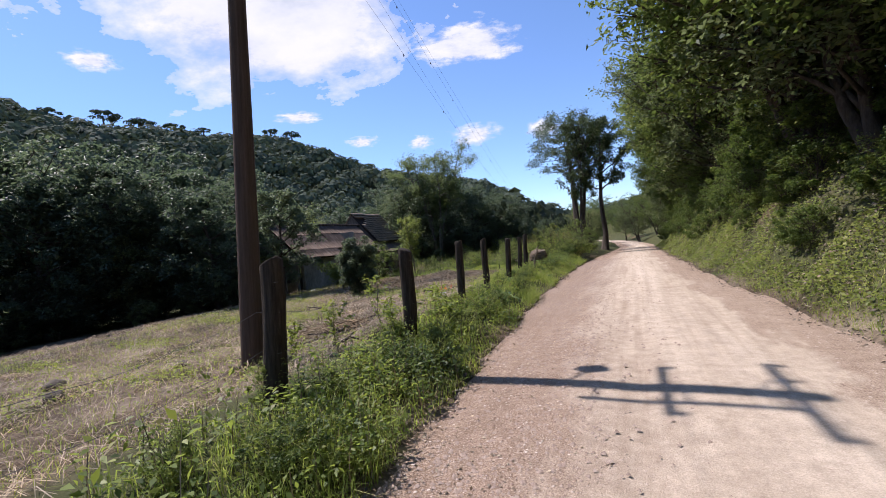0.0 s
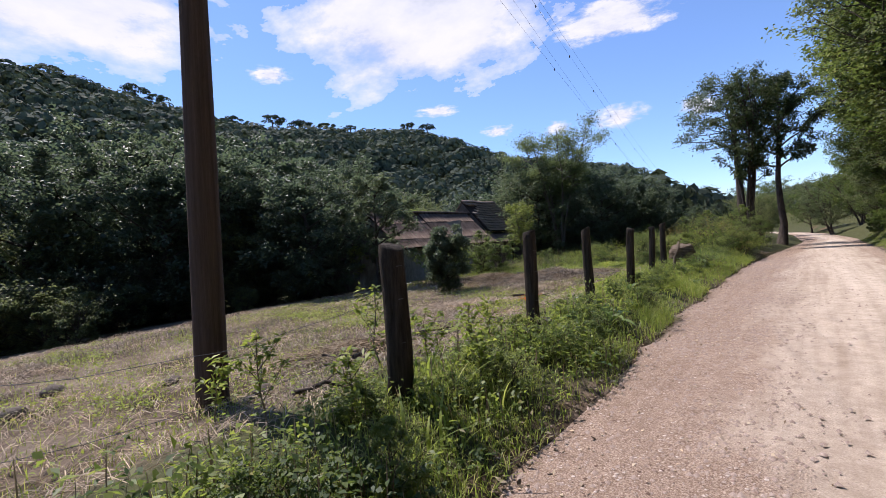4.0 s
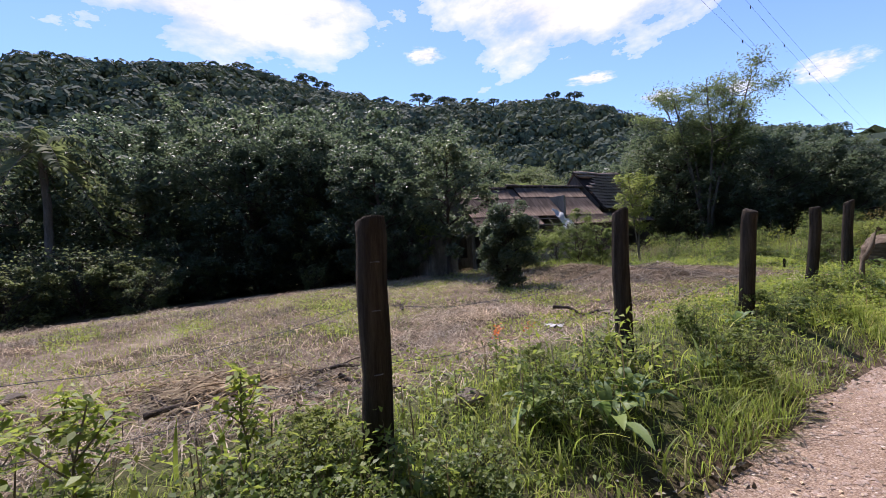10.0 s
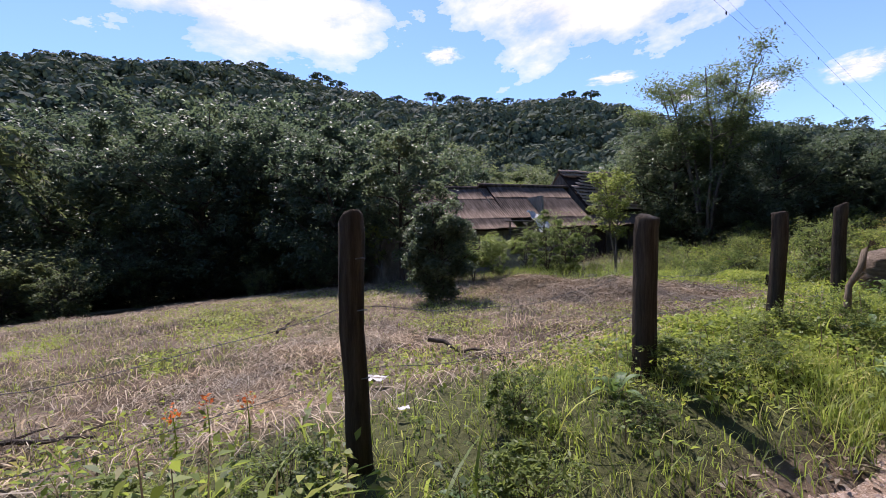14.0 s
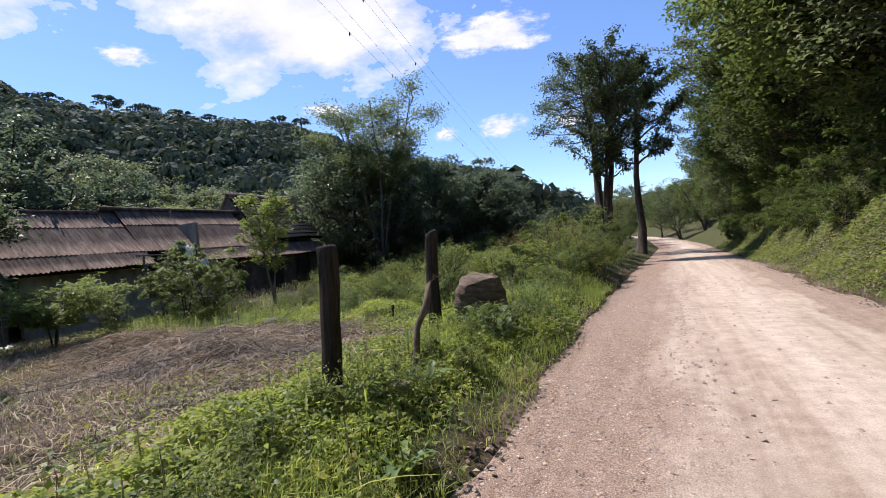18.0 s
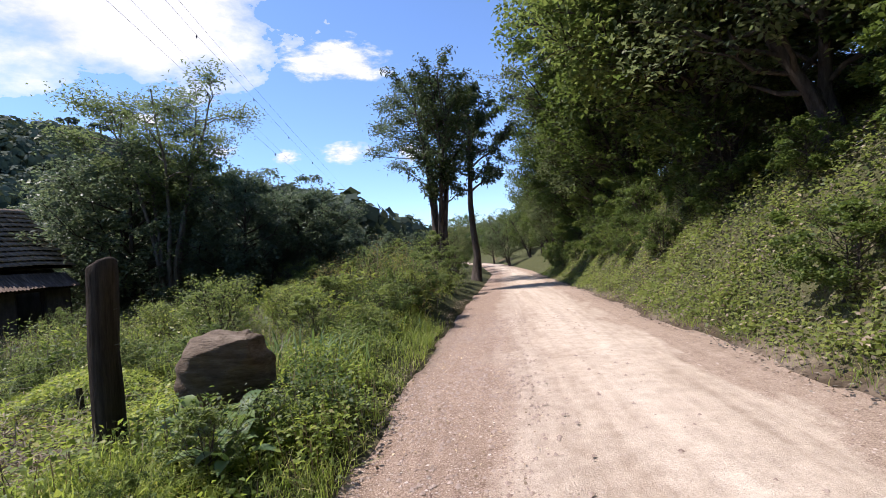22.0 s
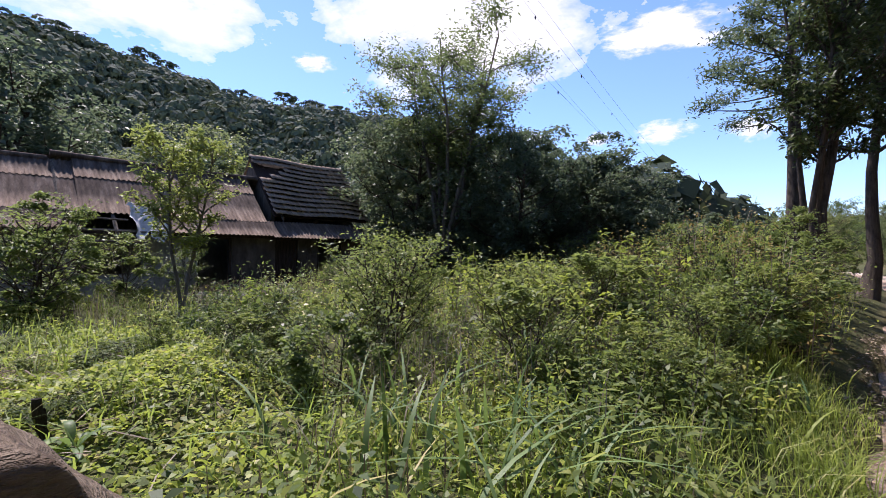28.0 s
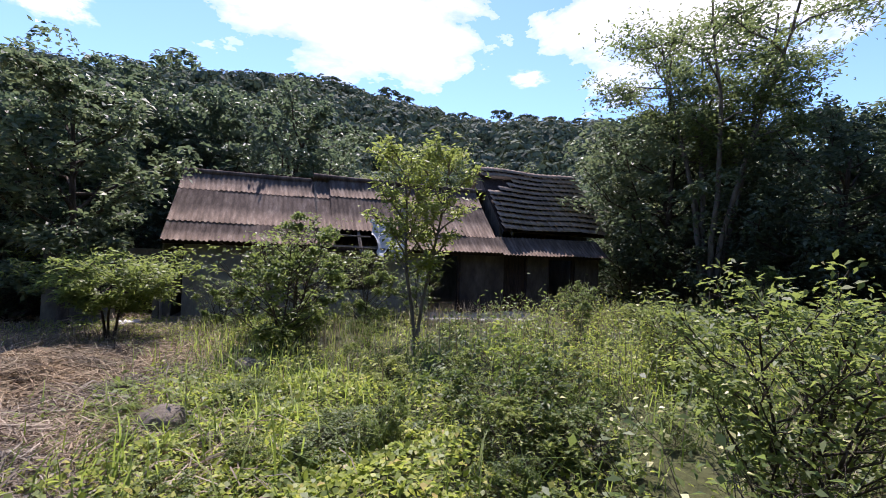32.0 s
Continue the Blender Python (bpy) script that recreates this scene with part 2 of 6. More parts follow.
M_LAMP = plain("grey_lamp_housing", [(0.3, (0.25, 0.25, 0.25)), (0.7, (0.42, 0.42, 0.42))], 9, 0.5, 0.4)


def ground_material():
    m, t, b = material("field_soil", 0.97, 0.1)
    big = noise_tex(t, 0.45, 5, 0.65)
    col = ramp(t, big, [(0.34, (0.075, 0.09, 0.036)), (0.44, (0.10, 0.075, 0.052)), (0.54, (0.21, 0.165, 0.125)), (0.66, (0.34, 0.28, 0.215))])
    fine = noise_tex(t, 9, 6, 0.75)
    col = mix(t, 0.8, col, ramp(t, fine, [(0.3, (0.25, 0.24, 0.22)), (0.7, (1.15, 1.1, 1.0))]), "MULTIPLY")
    at = t.nodes.new("ShaderNodeAttribute")
    at.attribute_name = "green"
    col = mix(t, at.outputs["Fac"], col, ramp(t, fine, [(0.3, (0.038, 0.042, 0.018)), (0.7, (0.105, 0.108, 0.046))]))
    ea = t.nodes.new("ShaderNodeAttribute")
    ea.attribute_name = "earth"
    col = mix(t, ea.outputs["Fac"], col, ramp(t, fine, [(0.3, (0.10, 0.055, 0.036)), (0.7, (0.25, 0.155, 0.105))]))
    t.links.new(col, b.inputs["Base Color"])
    bump(t, b, fine, 0.8, 0.06)
    return m


def road_material():
    m, t, b = material("dusty_road", 0.97, 0.12)
    at = t.nodes.new("ShaderNodeAttribute")
    at.attribute_name = "across"
    grit = noise_tex(t, 75, 5, 0.7)
    patch = noise_tex(t, 1.1, 5, 0.6, (1.5, 0.12, 1))
    pale = ramp(t, patch, [(0.3, (0.49, 0.395, 0.30)), (0.7, (0.67, 0.565, 0.45))])
    red = ramp(t, grit, [(0.32, (0.19, 0.120, 0.082)), (0.5, (0.36, 0.262, 0.192)), (0.68, (0.54, 0.43, 0.335))])
    add = t.nodes.new("ShaderNodeMath")
    add.operation = "MULTIPLY_ADD"
    t.links.new(noise_tex(t, 2.2, 4, 0.6, (1, 0.3, 1)), add.inputs[0])
    add.inputs[1].default_value = 0.35
    t.links.new(at.outputs["Fac"], add.inputs[2])
    zone = ramp(t, add.outputs[0], [(0.42, (1, 1, 1)), (0.56, (0, 0, 0)), (0.95, (0, 0, 0)), (1.0, (0.75, 0.75, 0.75))])
    col = mix(t, zone, pale, red)
    col = mix(t, 0.6, col, ramp(t, grit, [(0.3, (0.5, 0.48, 0.46)), (0.7, (1.15, 1.15, 1.15))]), "MULTIPLY")
    blotch = noise_tex(t, 6, 6, 0.7)
    col = mix(t, 0.5, col, ramp(t, blotch, [(0.35, (0.62, 0.58, 0.55)), (0.65, (1.16, 1.16, 1.16))]), "MULTIPLY")
    streak = noise_tex(t, 1.0, 5, 0.6, (7.0, 0.16, 1))
    col = mix(t, 0.4, col, ramp(t, streak, [(0.36, (0.74, 0.70, 0.66)), (0.5, (1.0, 1.0, 1.0)), (0.66, (1.10, 1.10, 1.10))]), "MULTIPLY")
    # wheel tracks, wandering along the road
    wv = ramp(t, add.outputs[0], [(0.50, (1, 1, 1)), (0.60, (0.84, 0.81, 0.79)), (0.68, (1.04, 1.04, 1.04)), (0.86, (1.0, 1.0, 1.0)), (0.92, (0.86, 0.84, 0.82)), (1.0, (0.97, 0.97, 0.97))])
    col = mix(t, 0.8, col, wv, "MULTIPLY")
    # pebbles pressed into the dust: many on the shoulder, few on the track
    co = t.nodes.new("ShaderNodeTexCoord")
    relief = grit
    for size, share in ((24, 0.80), (55, 0.68)):
        vo = t.nodes.new("ShaderNodeTexVoronoi")
        vo.inputs["Scale"].default_value = size
        t.links.new(co.outputs["Object"], vo.inputs["Vector"])
        stone = ramp(t, vo.outputs["Distance"], [(0.26, (1, 1, 1)), (0.42, (0, 0, 0))])
        pick = t.nodes.new("ShaderNodeSeparateColor")
        t.links.new(vo.outputs["Color"], pick.inputs[0])
        some = ramp(t, pick.outputs[0], [(share - 0.03, (0, 0, 0)), (share, (1, 1, 1))])
        tone = ramp(t, pick.outputs[1], [(0, (0.15, 0.095, 0.07)), (0.5, (0.36, 0.255, 0.20)), (1, (0.68, 0.58, 0.50))])
        dense = ramp(t, zone, [(0, (0.22, 0.22, 0.22)), (1, (1, 1, 1))])
        where = mix(t, 1.0, mix(t, 1.0, stone, some, "MULTIPLY"), dense, "MULTIPLY")
        col = mix(t, where, col, tone)
        relief = mix(t, 1.0, relief, where, "ADD")
    t.links.new(col, b.inputs["Base Color"])
    bump(t, b, relief, 0.7, 0.02)
    return m


M_GROUND, M_ROAD = ground_material(), road_material()


# ---- mesh helpers ----
def mesh_of(name, v, f, mat, smooth=False):
    """A mesh from an array of points and an array (or list) of faces."""
    me = bpy.data.meshes.new(name)
    if isinstance(f, np.ndarray):
        n, k = f.shape
        me.vertices.add(len(v))
        me.vertices.foreach_set("co", np.asarray(v, dtype=np.float32).ravel())
        me.loops.add(n * k)
        me.loops.foreach_set("vertex_index", f.astype(np.int32).ravel())
        me.polygons.add(n)
        me.polygons.foreach_set("loop_start", np.arange(0, n * k, k, dtype=np.int32))
        me.update(calc_edges=True)
    else:
        me.from_pydata([tuple(p) for p in v], [], [tuple(q) for q in f])
        me.update()
    if smooth:
        me.polygons.foreach_set("use_smooth", np.ones(len(me.polygons), dtype=bool))
    me.materials.append(mat)
    return me


def part(name, vf, mat, parent=None, label="", smooth=False):
    ob = new(name, mesh_of(name, vf[0], vf[1], mat, smooth))
    if parent:
        ob.parent = parent
    return tagged(ob, label)


def thing(name, m, label, category, group=""):
    ob = new(name)
    ob.matrix_basis = m
    ob.empty_display_size = 0.2
    return tagged(ob, label, category, group)


def join(pieces):
    vs, fs, n = [], [], 0
    for v, f in pieces:
        vs.append(np.asarray(v, dtype=float))
        fs.extend([tuple(int(i) + n for i in q) for q in f] if not isinstance(f, np.ndarray) else [])
        if isinstance(f, np.ndarray):
            fs.extend([tuple(q) for q in (f + n).tolist()])
        n += len(v)
    return np.concatenate(vs), fs


def box(x0, x1, y0, y1, z0, z1, bevel=0.0):
    """A box, its edges cut off where bevel is given."""
    if not bevel:
        v = [(x, y, z) for z in (z0, z1) for x, y in ((x0, y0), (x1, y0), (x1, y1), (x0, y1))]
        return np.array(v), [(3, 2, 1, 0), (4, 5, 6, 7), (0, 1, 5, 4), (1, 2, 6, 5), (2, 3, 7, 6), (3, 0, 4, 7)]
    bm = bmesh.new()
    bmesh.ops.create_cube(bm, size=1)
    for q in bm.verts:
        q.co = Vector(((x0, x1)[q.co.x > 0], (y0, y1)[q.co.y > 0], (z0, z1)[q.co.z > 0]))
    bmesh.ops.bevel(bm, geom=bm.edges[:], offset=bevel, segments=1, affect="EDGES")
    bm.verts.index_update()
    out = np.array([q.co[:] for q in bm.verts]), [tuple(q.index for q in face.verts) for face in bm.faces]
    bm.free()
    return out


def tube(points, radii, sides=6, caps=True):
    p = np.asarray(points, dtype=float)
    n = len(p)
    d = np.gradient(p, axis=0)
    d /= np.linalg.norm(d, axis=1)[:, None] + 1e-9
    ref = np.where(np.abs(d[:, 2:3]) > 0.9, np.array([[1.0, 0, 0]]), np.array([[0, 0, 1.0]]))
    a = np.cross(d, ref)
    a /= np.linalg.norm(a, axis=1)[:, None] + 1e-9
    b = np.cross(d, a)
    th = np.linspace(0, 2 * np.pi, sides, endpoint=False)
    r = np.asarray(radii, dtype=float)[:, None, None]
    v = p[:, None, :] + r * (np.cos(th)[None, :, None] * a[:, None, :] + np.sin(th)[None, :, None] * b[:, None, :])
    f = []
    for i in range(n - 1):
        for j in range(sides):
            k = (j + 1) % sides
            f.append((i * sides + j, i * sides + k, (i + 1) * sides + k, (i + 1) * sides + j))
    if caps:
        f.append(tuple(range(sides)))
        f.append(tuple((n - 1) * sides + j for j in reversed(range(sides))))
    return v.reshape(-1, 3), f


def unit(v):
    return v / (np.linalg.norm(v, axis=-1, keepdims=True) + 1e-9)


def leaves(rng, c, length, width, rise=0.0, flat=0.6):
    """Leaf-shaped folded quads at the points c. rise: how far they point up; flat: how level they lie."""
    n = len(c)
    d = unit(np.column_stack([rng.normal(size=(n, 2)), rise + 0.45 * rng.normal(size=n)]))
    up = unit(np.column_stack([rng.normal(size=(n, 2)) * (1 - flat), np.ones(n)]) + 0.25 * rng.normal(size=(n, 3)))
    s = unit(np.cross(d, up))
    nn = np.cross(s, d)
    l = (length * rng.uniform(0.6, 1.3, n))[:, None]
    w = (width * rng.uniform(0.7, 1.2, n))[:, None]
    v = np.stack([c, c + d * l * 0.45 + s * w * 0.5 + nn * w * 0.18, c + d * l - nn * l * 0.12, c + d * l * 0.45 - s * w * 0.5 + nn * w * 0.18], axis=1)
    return v.reshape(-1, 3), np.arange(4 * n).reshape(n, 4)


def blades(rng, c, height, width, lean=0.35, steps=2):
    """Grass blades, each a strip of quads that bends over and tapers to its tip."""
    n = len(c)
    h = (height * rng.uniform(0.5, 1.2, n))[:, None]
    a = rng.uniform(0, 2 * np.pi, n)
    out = np.column_stack([np.cos(a), np.sin(a), np.zeros(n)])
    s = np.column_stack([-np.sin(a), np.cos(a), np.zeros(n)])
    k = (lean * rng.uniform(0.2, 1.6, n))[:, None]
    w = (width * rng.uniform(0.6, 1.3, n))[:, None]
    rows = []
    for u in np.linspace(0, 1, steps + 1):
        p = c + np.array([[0, 0, 1.0]]) * h * (1.2 * u - (0.2 + 0.35 * k) * u * u) + out * h * k * 1.1 * u * u
        q = s * w * (0.5 if u == 0 else 0.5 * (1 - 0.88 * u ** 3))
        rows += [p - q, p + q]
    v = np.stack(rows, axis=1)
    i = np.arange(n)[:, None] * (2 * steps + 2)
    f = np.concatenate([i + [[2 * j, 2 * j + 1, 2 * j + 3, 2 * j + 2]] for j in range(steps)])
    return v.reshape(-1, 3), f


def stack(meshes):
    vs, fs, n = [], [], 0
    for v, f in meshes:
        vs.append(v)
        fs.append(f + n)
        n += len(v)
    return np.concatenate(vs), np.concatenate(fs)


def smooth_step(e0, e1, x):
    t = np.clip((x - e0) / (e1 - e0), 0, 1)
    return t * t * (3 - 2 * t)


# ---- the lie of the land ----
def left_edge(y):
    return np.interp(y, [-30, -5, 0, 5, 9, 20, 28, 40, 60, 100, 160, 260], [1.0, 0.35, -0.1, -0.42, -0.68, -0.76, -0.6, -0.2, 0.2, -2, -14, -60]) + 0.05 * np.sin(np.multiply(y, 1.9)) + 0.03 * np.sin(np.multiply(y, 4.7) + 1)


def right_edge(y):
    return np.interp(y, [-30, 2.6, 11, 17, 23, 40, 60, 100, 160, 260], [5.6, 4.5, 4.0, 3.85, 3.7, 3.9, 4.3, 2.2, -9.5, -55]) + 0.07 * np.sin(np.multiply(y, 1.3)) + 0.04 * np.sin(np.multiply(y, 3.9) + 2)


def road_z(y):
    return np.interp(y, [-40, 0, 18, 30, 60, 100, 160, 300], [-0.6, -0.46, -0.40, -0.55, -1.2, -1.5, -1.4, -1.4])


def wave(x, y):
    return (np.sin(x * 0.9 + 1.3 * np.sin(y * 0.37)) + np.sin(y * 1.1 + 1.7 * np.sin(x * 0.5)) + np.sin(x * 2.3 + y * 1.7) * 0.5 + np.sin(x * 3.1 - y * 2.9) * 0.35) / 2.85


SKY_AZ = [-180, -90, -40, -12, -3, 4, 9, 12, 15.4, 18, 22, 29, 35, 38, 42.5, 50, 58, 65, 74, 82, 90, 100, 104, 115, 130, 150, 180]
SKY_EL = [2, 6, 6, 1.8, 0.9, 0.8, 1.3, 2.4, 5.2, 6.9, 7.8, 9.2, 11, 12.5, 14.3, 15.0, 15.0, 15.2, 17.4, 18.2, 18.0, 17.0, 16.4, 15, 12, 7, 2]


def ground_z(x, y):
    x, y = np.asarray(x, dtype=float), np.asarray(y, dtype=float)
    rz = road_z(y)
    dl, dr = left_edge(y) - x, x - right_edge(y)
    left = np.interp(dl, [0, 0.12, 0.45, 0.9, 1.5, 2.3, 3.5, 8, 14, 20, 30, 60], [0, 0.02, 0.16, 0.30, 0.36, 0.28, 0.12, 0.0, 0.02, -0.35, -0.6, -0.4])
    left = left + np.clip(0.022 * (y - 8), -0.2, 0.25) * smooth_step(2, 5, dl) + 0.05 * wave(x, y) * smooth_step(0.3, 2.5, dl)
    left = left + 0.55 * np.exp(-((x + 3.2) / 2.2) ** 2 - ((y - 26.5) / 3.5) ** 2)
    right = np.interp(dr, [0, 0.3, 0.8, 1.5, 2.4, 3.6, 6, 12, 40, 120], [0, 0.08, 0.45, 1.45, 2.4, 3.3, 4.9, 8, 15, 22])
    right = right * (1 + 0.14 * wave(x * 0.4, y * 0.6)) * np.interp(y, [-20, 40, 60, 90], [1, 1, 0.7, 0.25])
    z = rz + np.where(dl > 0, left, np.where(dr > 0, right, -0.05))
    r = np.hypot(x - 0.6, y - 8)
    az = np.degrees(np.arctan2(-(x - 0.6), y - 8))
    top = 1.3 + 230 * np.tan(np.radians(np.interp(az, SKY_AZ, SKY_EL)))
    up = smooth_step(45, 235, r) * top
    up = np.where(r > 235, top * (1 - 0.3 * smooth_step(240, 600, r)), up)
    up = up * (1 + 0.05 * wave(x * 0.06, y * 0.06))
    near = (np.abs(np.where(dl > 0, dl, dr)) < 6) & ((dl <= 6) & (dr <= 6))
    return z + np.where(near & (y > 0), 0, up)


def seg(*stops):
    """Coordinates from (end, step) pairs, starting at the first number."""
    out, at = [], stops[0]
    for end, step in stops[1:]:
        n = max(1, int(round((end - at) / step)))
        out.extend(at + (end - at) * i / n for i in range(n))
        at = end
    return np.array(out + [at])


def build_ground():
    xs = seg(-1400, (-500, 100), (-260, 20), (-60, 8), (-24, 1.2), (-9, 0.5), (-3, 0.22), (0.9, 0.09), (3.3, 0.5), (8, 0.16), (14, 0.8), (60, 4), (300, 30), (1400, 150))
    ys = seg(-1200, (-300, 100), (-60, 16), (-8, 2), (-4, 0.5), (32, 0.2), (60, 1), (120, 3), (400, 14), (1500, 120))
    gx, gy = np.meshgrid(xs, ys)
    gz = ground_z(gx, gy)
    v = np.column_stack([gx.ravel(), gy.ravel(), gz.ravel()])
    nx, ny = len(xs), len(ys)
    i = (np.arange(ny - 1)[:, None] * nx + np.arange(nx - 1)[None, :]).ravel()
    f = np.column_stack([i, i + 1, i + nx + 1, i + nx])
    me = mesh_of("ground", v, f, M_GROUND, True)
    dl, dr = left_edge(gy) - gx, gx - right_edge(gy)
    r = np.hypot(gx, gy - 8)
    green = np.where(dr > 0, 0.9 * smooth_step(0.1, 0.6, dr), smooth_step(0.15, 0.5, dl) * (1 - smooth_step(2.0, 3.4, dl)))
    green = np.maximum(green, smooth_step(13, 18, gy) * (dl > 0))
    green = np.maximum(green, smooth_step(20, 26, r))
    earth = np.where(dr > 0, 0.7 * smooth_step(0.3, 0.55, wave(gx * 0.8, gy * 0.9 + 2.2)) * smooth_step(1.2, 1.7, dr) * (1 - smooth_step(2.8, 3.4, dr)), (1 - smooth_step(0.1, 0.28, dl)) * (dl > 0) * 0.15)
    for name, val in (("green", green), ("earth", earth)):
        at = me.attributes.new(name, "FLOAT", "POINT")
        at.data.foreach_set("value", val.ravel().astype(np.float32))
    tagged(new("ground", me), "uneven field and hillside soil with dry grass", "ground", kind="structure")


def build_road():
    ys = seg(-60, (-6, 3), (40, 0.25), (100, 1.5), (260, 8))
    us = np.linspace(0, 1, 33)
    gy, gu = np.meshgrid(ys, us, indexing="ij")
    le, re = left_edge(gy) - 0.10, right_edge(gy) + 0.12
    gx = le + (re - le) * gu
    crown = 0.05 * (1 - (2 * gu - 1) ** 2)
    rut = -0.018 * np.exp(-((gu - 0.42) / 0.05) ** 2) - 0.018 * np.exp(-((gu - 0.78) / 0.05) ** 2)
    gz = road_z(gy) - 0.02 + crown + rut + 0.006 * wave(gx * 3, gy * 2)
    v = np.column_stack([gx.ravel(), gy.ravel(), gz.ravel()])
    nu, ny = len(us), len(ys)
    i = (np.arange(ny - 1)[:, None] * nu + np.arange(nu - 1)[None, :]).ravel()
    me = mesh_of("road", v, np.column_stack([i, i + 1, i + nu + 1, i + nu]), M_ROAD, True)
    at = me.attributes.new("across", "FLOAT", "POINT")
    at.data.foreach_set("value", gu.ravel().astype(np.float32))
    tagged(new("road", me), "pale dusty unpaved road with a gravelly reddish shoulder", "road", kind="structure")


build_ground()
build_road()


# ---- clouds, far beyond the hills ----
def cloud_material(name, seed, soft, density):
    m, t, b = material(name, 1.0, 0.0)
    co = t.nodes.new("ShaderNodeTexCoord")
    mp = t.nodes.new("ShaderNodeMapping")
    mp.inputs["Location"].default_value = (seed * 3.1, seed * 1.7, seed)
    t.links.new(co.outputs["Object"], mp.inputs[0])
    n = t.nodes.new("ShaderNodeTexNoise")
    n.inputs["Scale"].default_value, n.inputs["Detail"].default_value, n.inputs["Roughness"].default_value = 2.1, 9, 0.60
    t.links.new(mp.outputs[0], n.inputs["Vector"])
    ln = t.nodes.new("ShaderNodeVectorMath")
    ln.operation = "LENGTH"
    t.links.new(co.outputs["Object"], ln.inputs[0])
    k = t.nodes.new("ShaderNodeMath")
    k.operation = "MULTIPLY_ADD"
    t.links.new(ln.outputs["Value"], k.inputs[0])
    k.inputs[1].default_value = -0.60
    t.links.new(n.outputs["Fac"], k.inputs[2])
    a = ramp(t, k.outputs[0], [(density, (0, 0, 0)), (density + 0.35 * soft, (0.28, 0.28, 0.28)), (density + soft, (1, 1, 1))])
    em = t.nodes.new("ShaderNodeEmission")
    t.links.new(ramp(t, n.outputs["Fac"], [(0.36, (0.72, 0.77, 0.86)), (0.5, (0.90, 0.92, 0.96)), (0.64, (1.0, 1.0, 1.0))]), em.inputs["Color"])
    em.inputs["Strength"].default_value = 0.70
    tp = t.nodes.new("ShaderNodeBsdfTransparent")
    ms = t.nodes.new("ShaderNodeMixShader")
    t.links.new(a, ms.inputs[0])
    t.links.new(tp.outputs[0], ms.inputs[1])
    t.links.new(em.outputs[0], ms.inputs[2])
    t.links.new(ms.outputs[0], t.nodes["Material Output"].inputs["Surface"])
    return m


def cloud(az, el, w, h, seed, tilt=0, soft=0.3, density=0.03):
    """A cloud seen under az degrees left of north and el degrees up, w by h degrees large."""
    d = 2600.0
    a, e = radians(az), radians(el)
    p = Vector((-math.sin(a) * math.cos(e), math.cos(a) * math.cos(e), math.sin(e))) * d
    v = [(x, y, 0) for x, y in ((-1.2, -1.2), (1.2, -1.2), (1.2, 1.2), (-1.2, 1.2))]
    ob = new("backdrop", mesh_of("cloud_sheet", np.array(v), [(0, 1, 2, 3)], cloud_material("cloud_vapour", seed, soft, density)))
    ob.matrix_world = look(p + Vector((0.6, 8, 1.2)), (0.6, 8, 1.2), tilt) @ Matrix.Diagonal((d * math.tan(radians(w / 2)), d * math.tan(radians(h / 2)), 1, 1))
    ob.visible_shadow = False
    tagged(ob, "white fair-weather cloud in a blue sky", "cloud", kind="structure")


cloud(83, 30, 40, 21, 1.0, 0, 0.34, -0.12)
cloud(40, 29, 36, 21, 2.3, -6, 0.34, -0.12)
cloud(17, 24.3, 16, 6.5, 3.1, 4, 0.2, 0.02)
cloud(114, 24, 12, 8, 4.7, 0, 0.2, 0.02)
cloud(59.6, 22.5, 6, 2.6, 5.9)
cloud(39.3, 17.8, 7, 2.0, 6.2)
cloud(31.9, 14.6, 5, 1.9, 7.4)
cloud(17.3, 14.0, 8, 3.4, 8.8)
cloud(24.5, 13.9, 4, 2.2, 9.3)
cloud(8.8, 13.4, 5, 3.4, 10.6)
cloud(-30, 26, 30, 14, 11.5, 0, 0.2, 0.02)
cloud(170, 35, 40, 16, 12.5, 0, 0.2, 0.02)


# ---- far forest on the hill ----
def crown_cards(rng, centre, rx, rz, n, size):
    u = unit(rng.normal(size=(n, 3)))
    u[:, 2] = np.abs(u[:, 2]) * 1.15 - 0.25
    u = unit(u)
    c = centre + u * np.array([rx, rx, rz]) * rng.uniform(0.7, 1.05, (n, 1))
    s = unit(np.cross(u, rng.normal(size=(n, 3))))
    q = np.cross(u, s)
    k = (size * rng.uniform(0.6, 1.3, n))[:, None]
    nrm = u * k * 0.35
    v = np.stack([c + s * k, c + q * k * 0.9 + nrm, c - s * k, c - q * k * 0.9 - nrm * 0.3], axis=1)
    return v.reshape(-1, 3), np.arange(4 * n).reshape(n, 4)


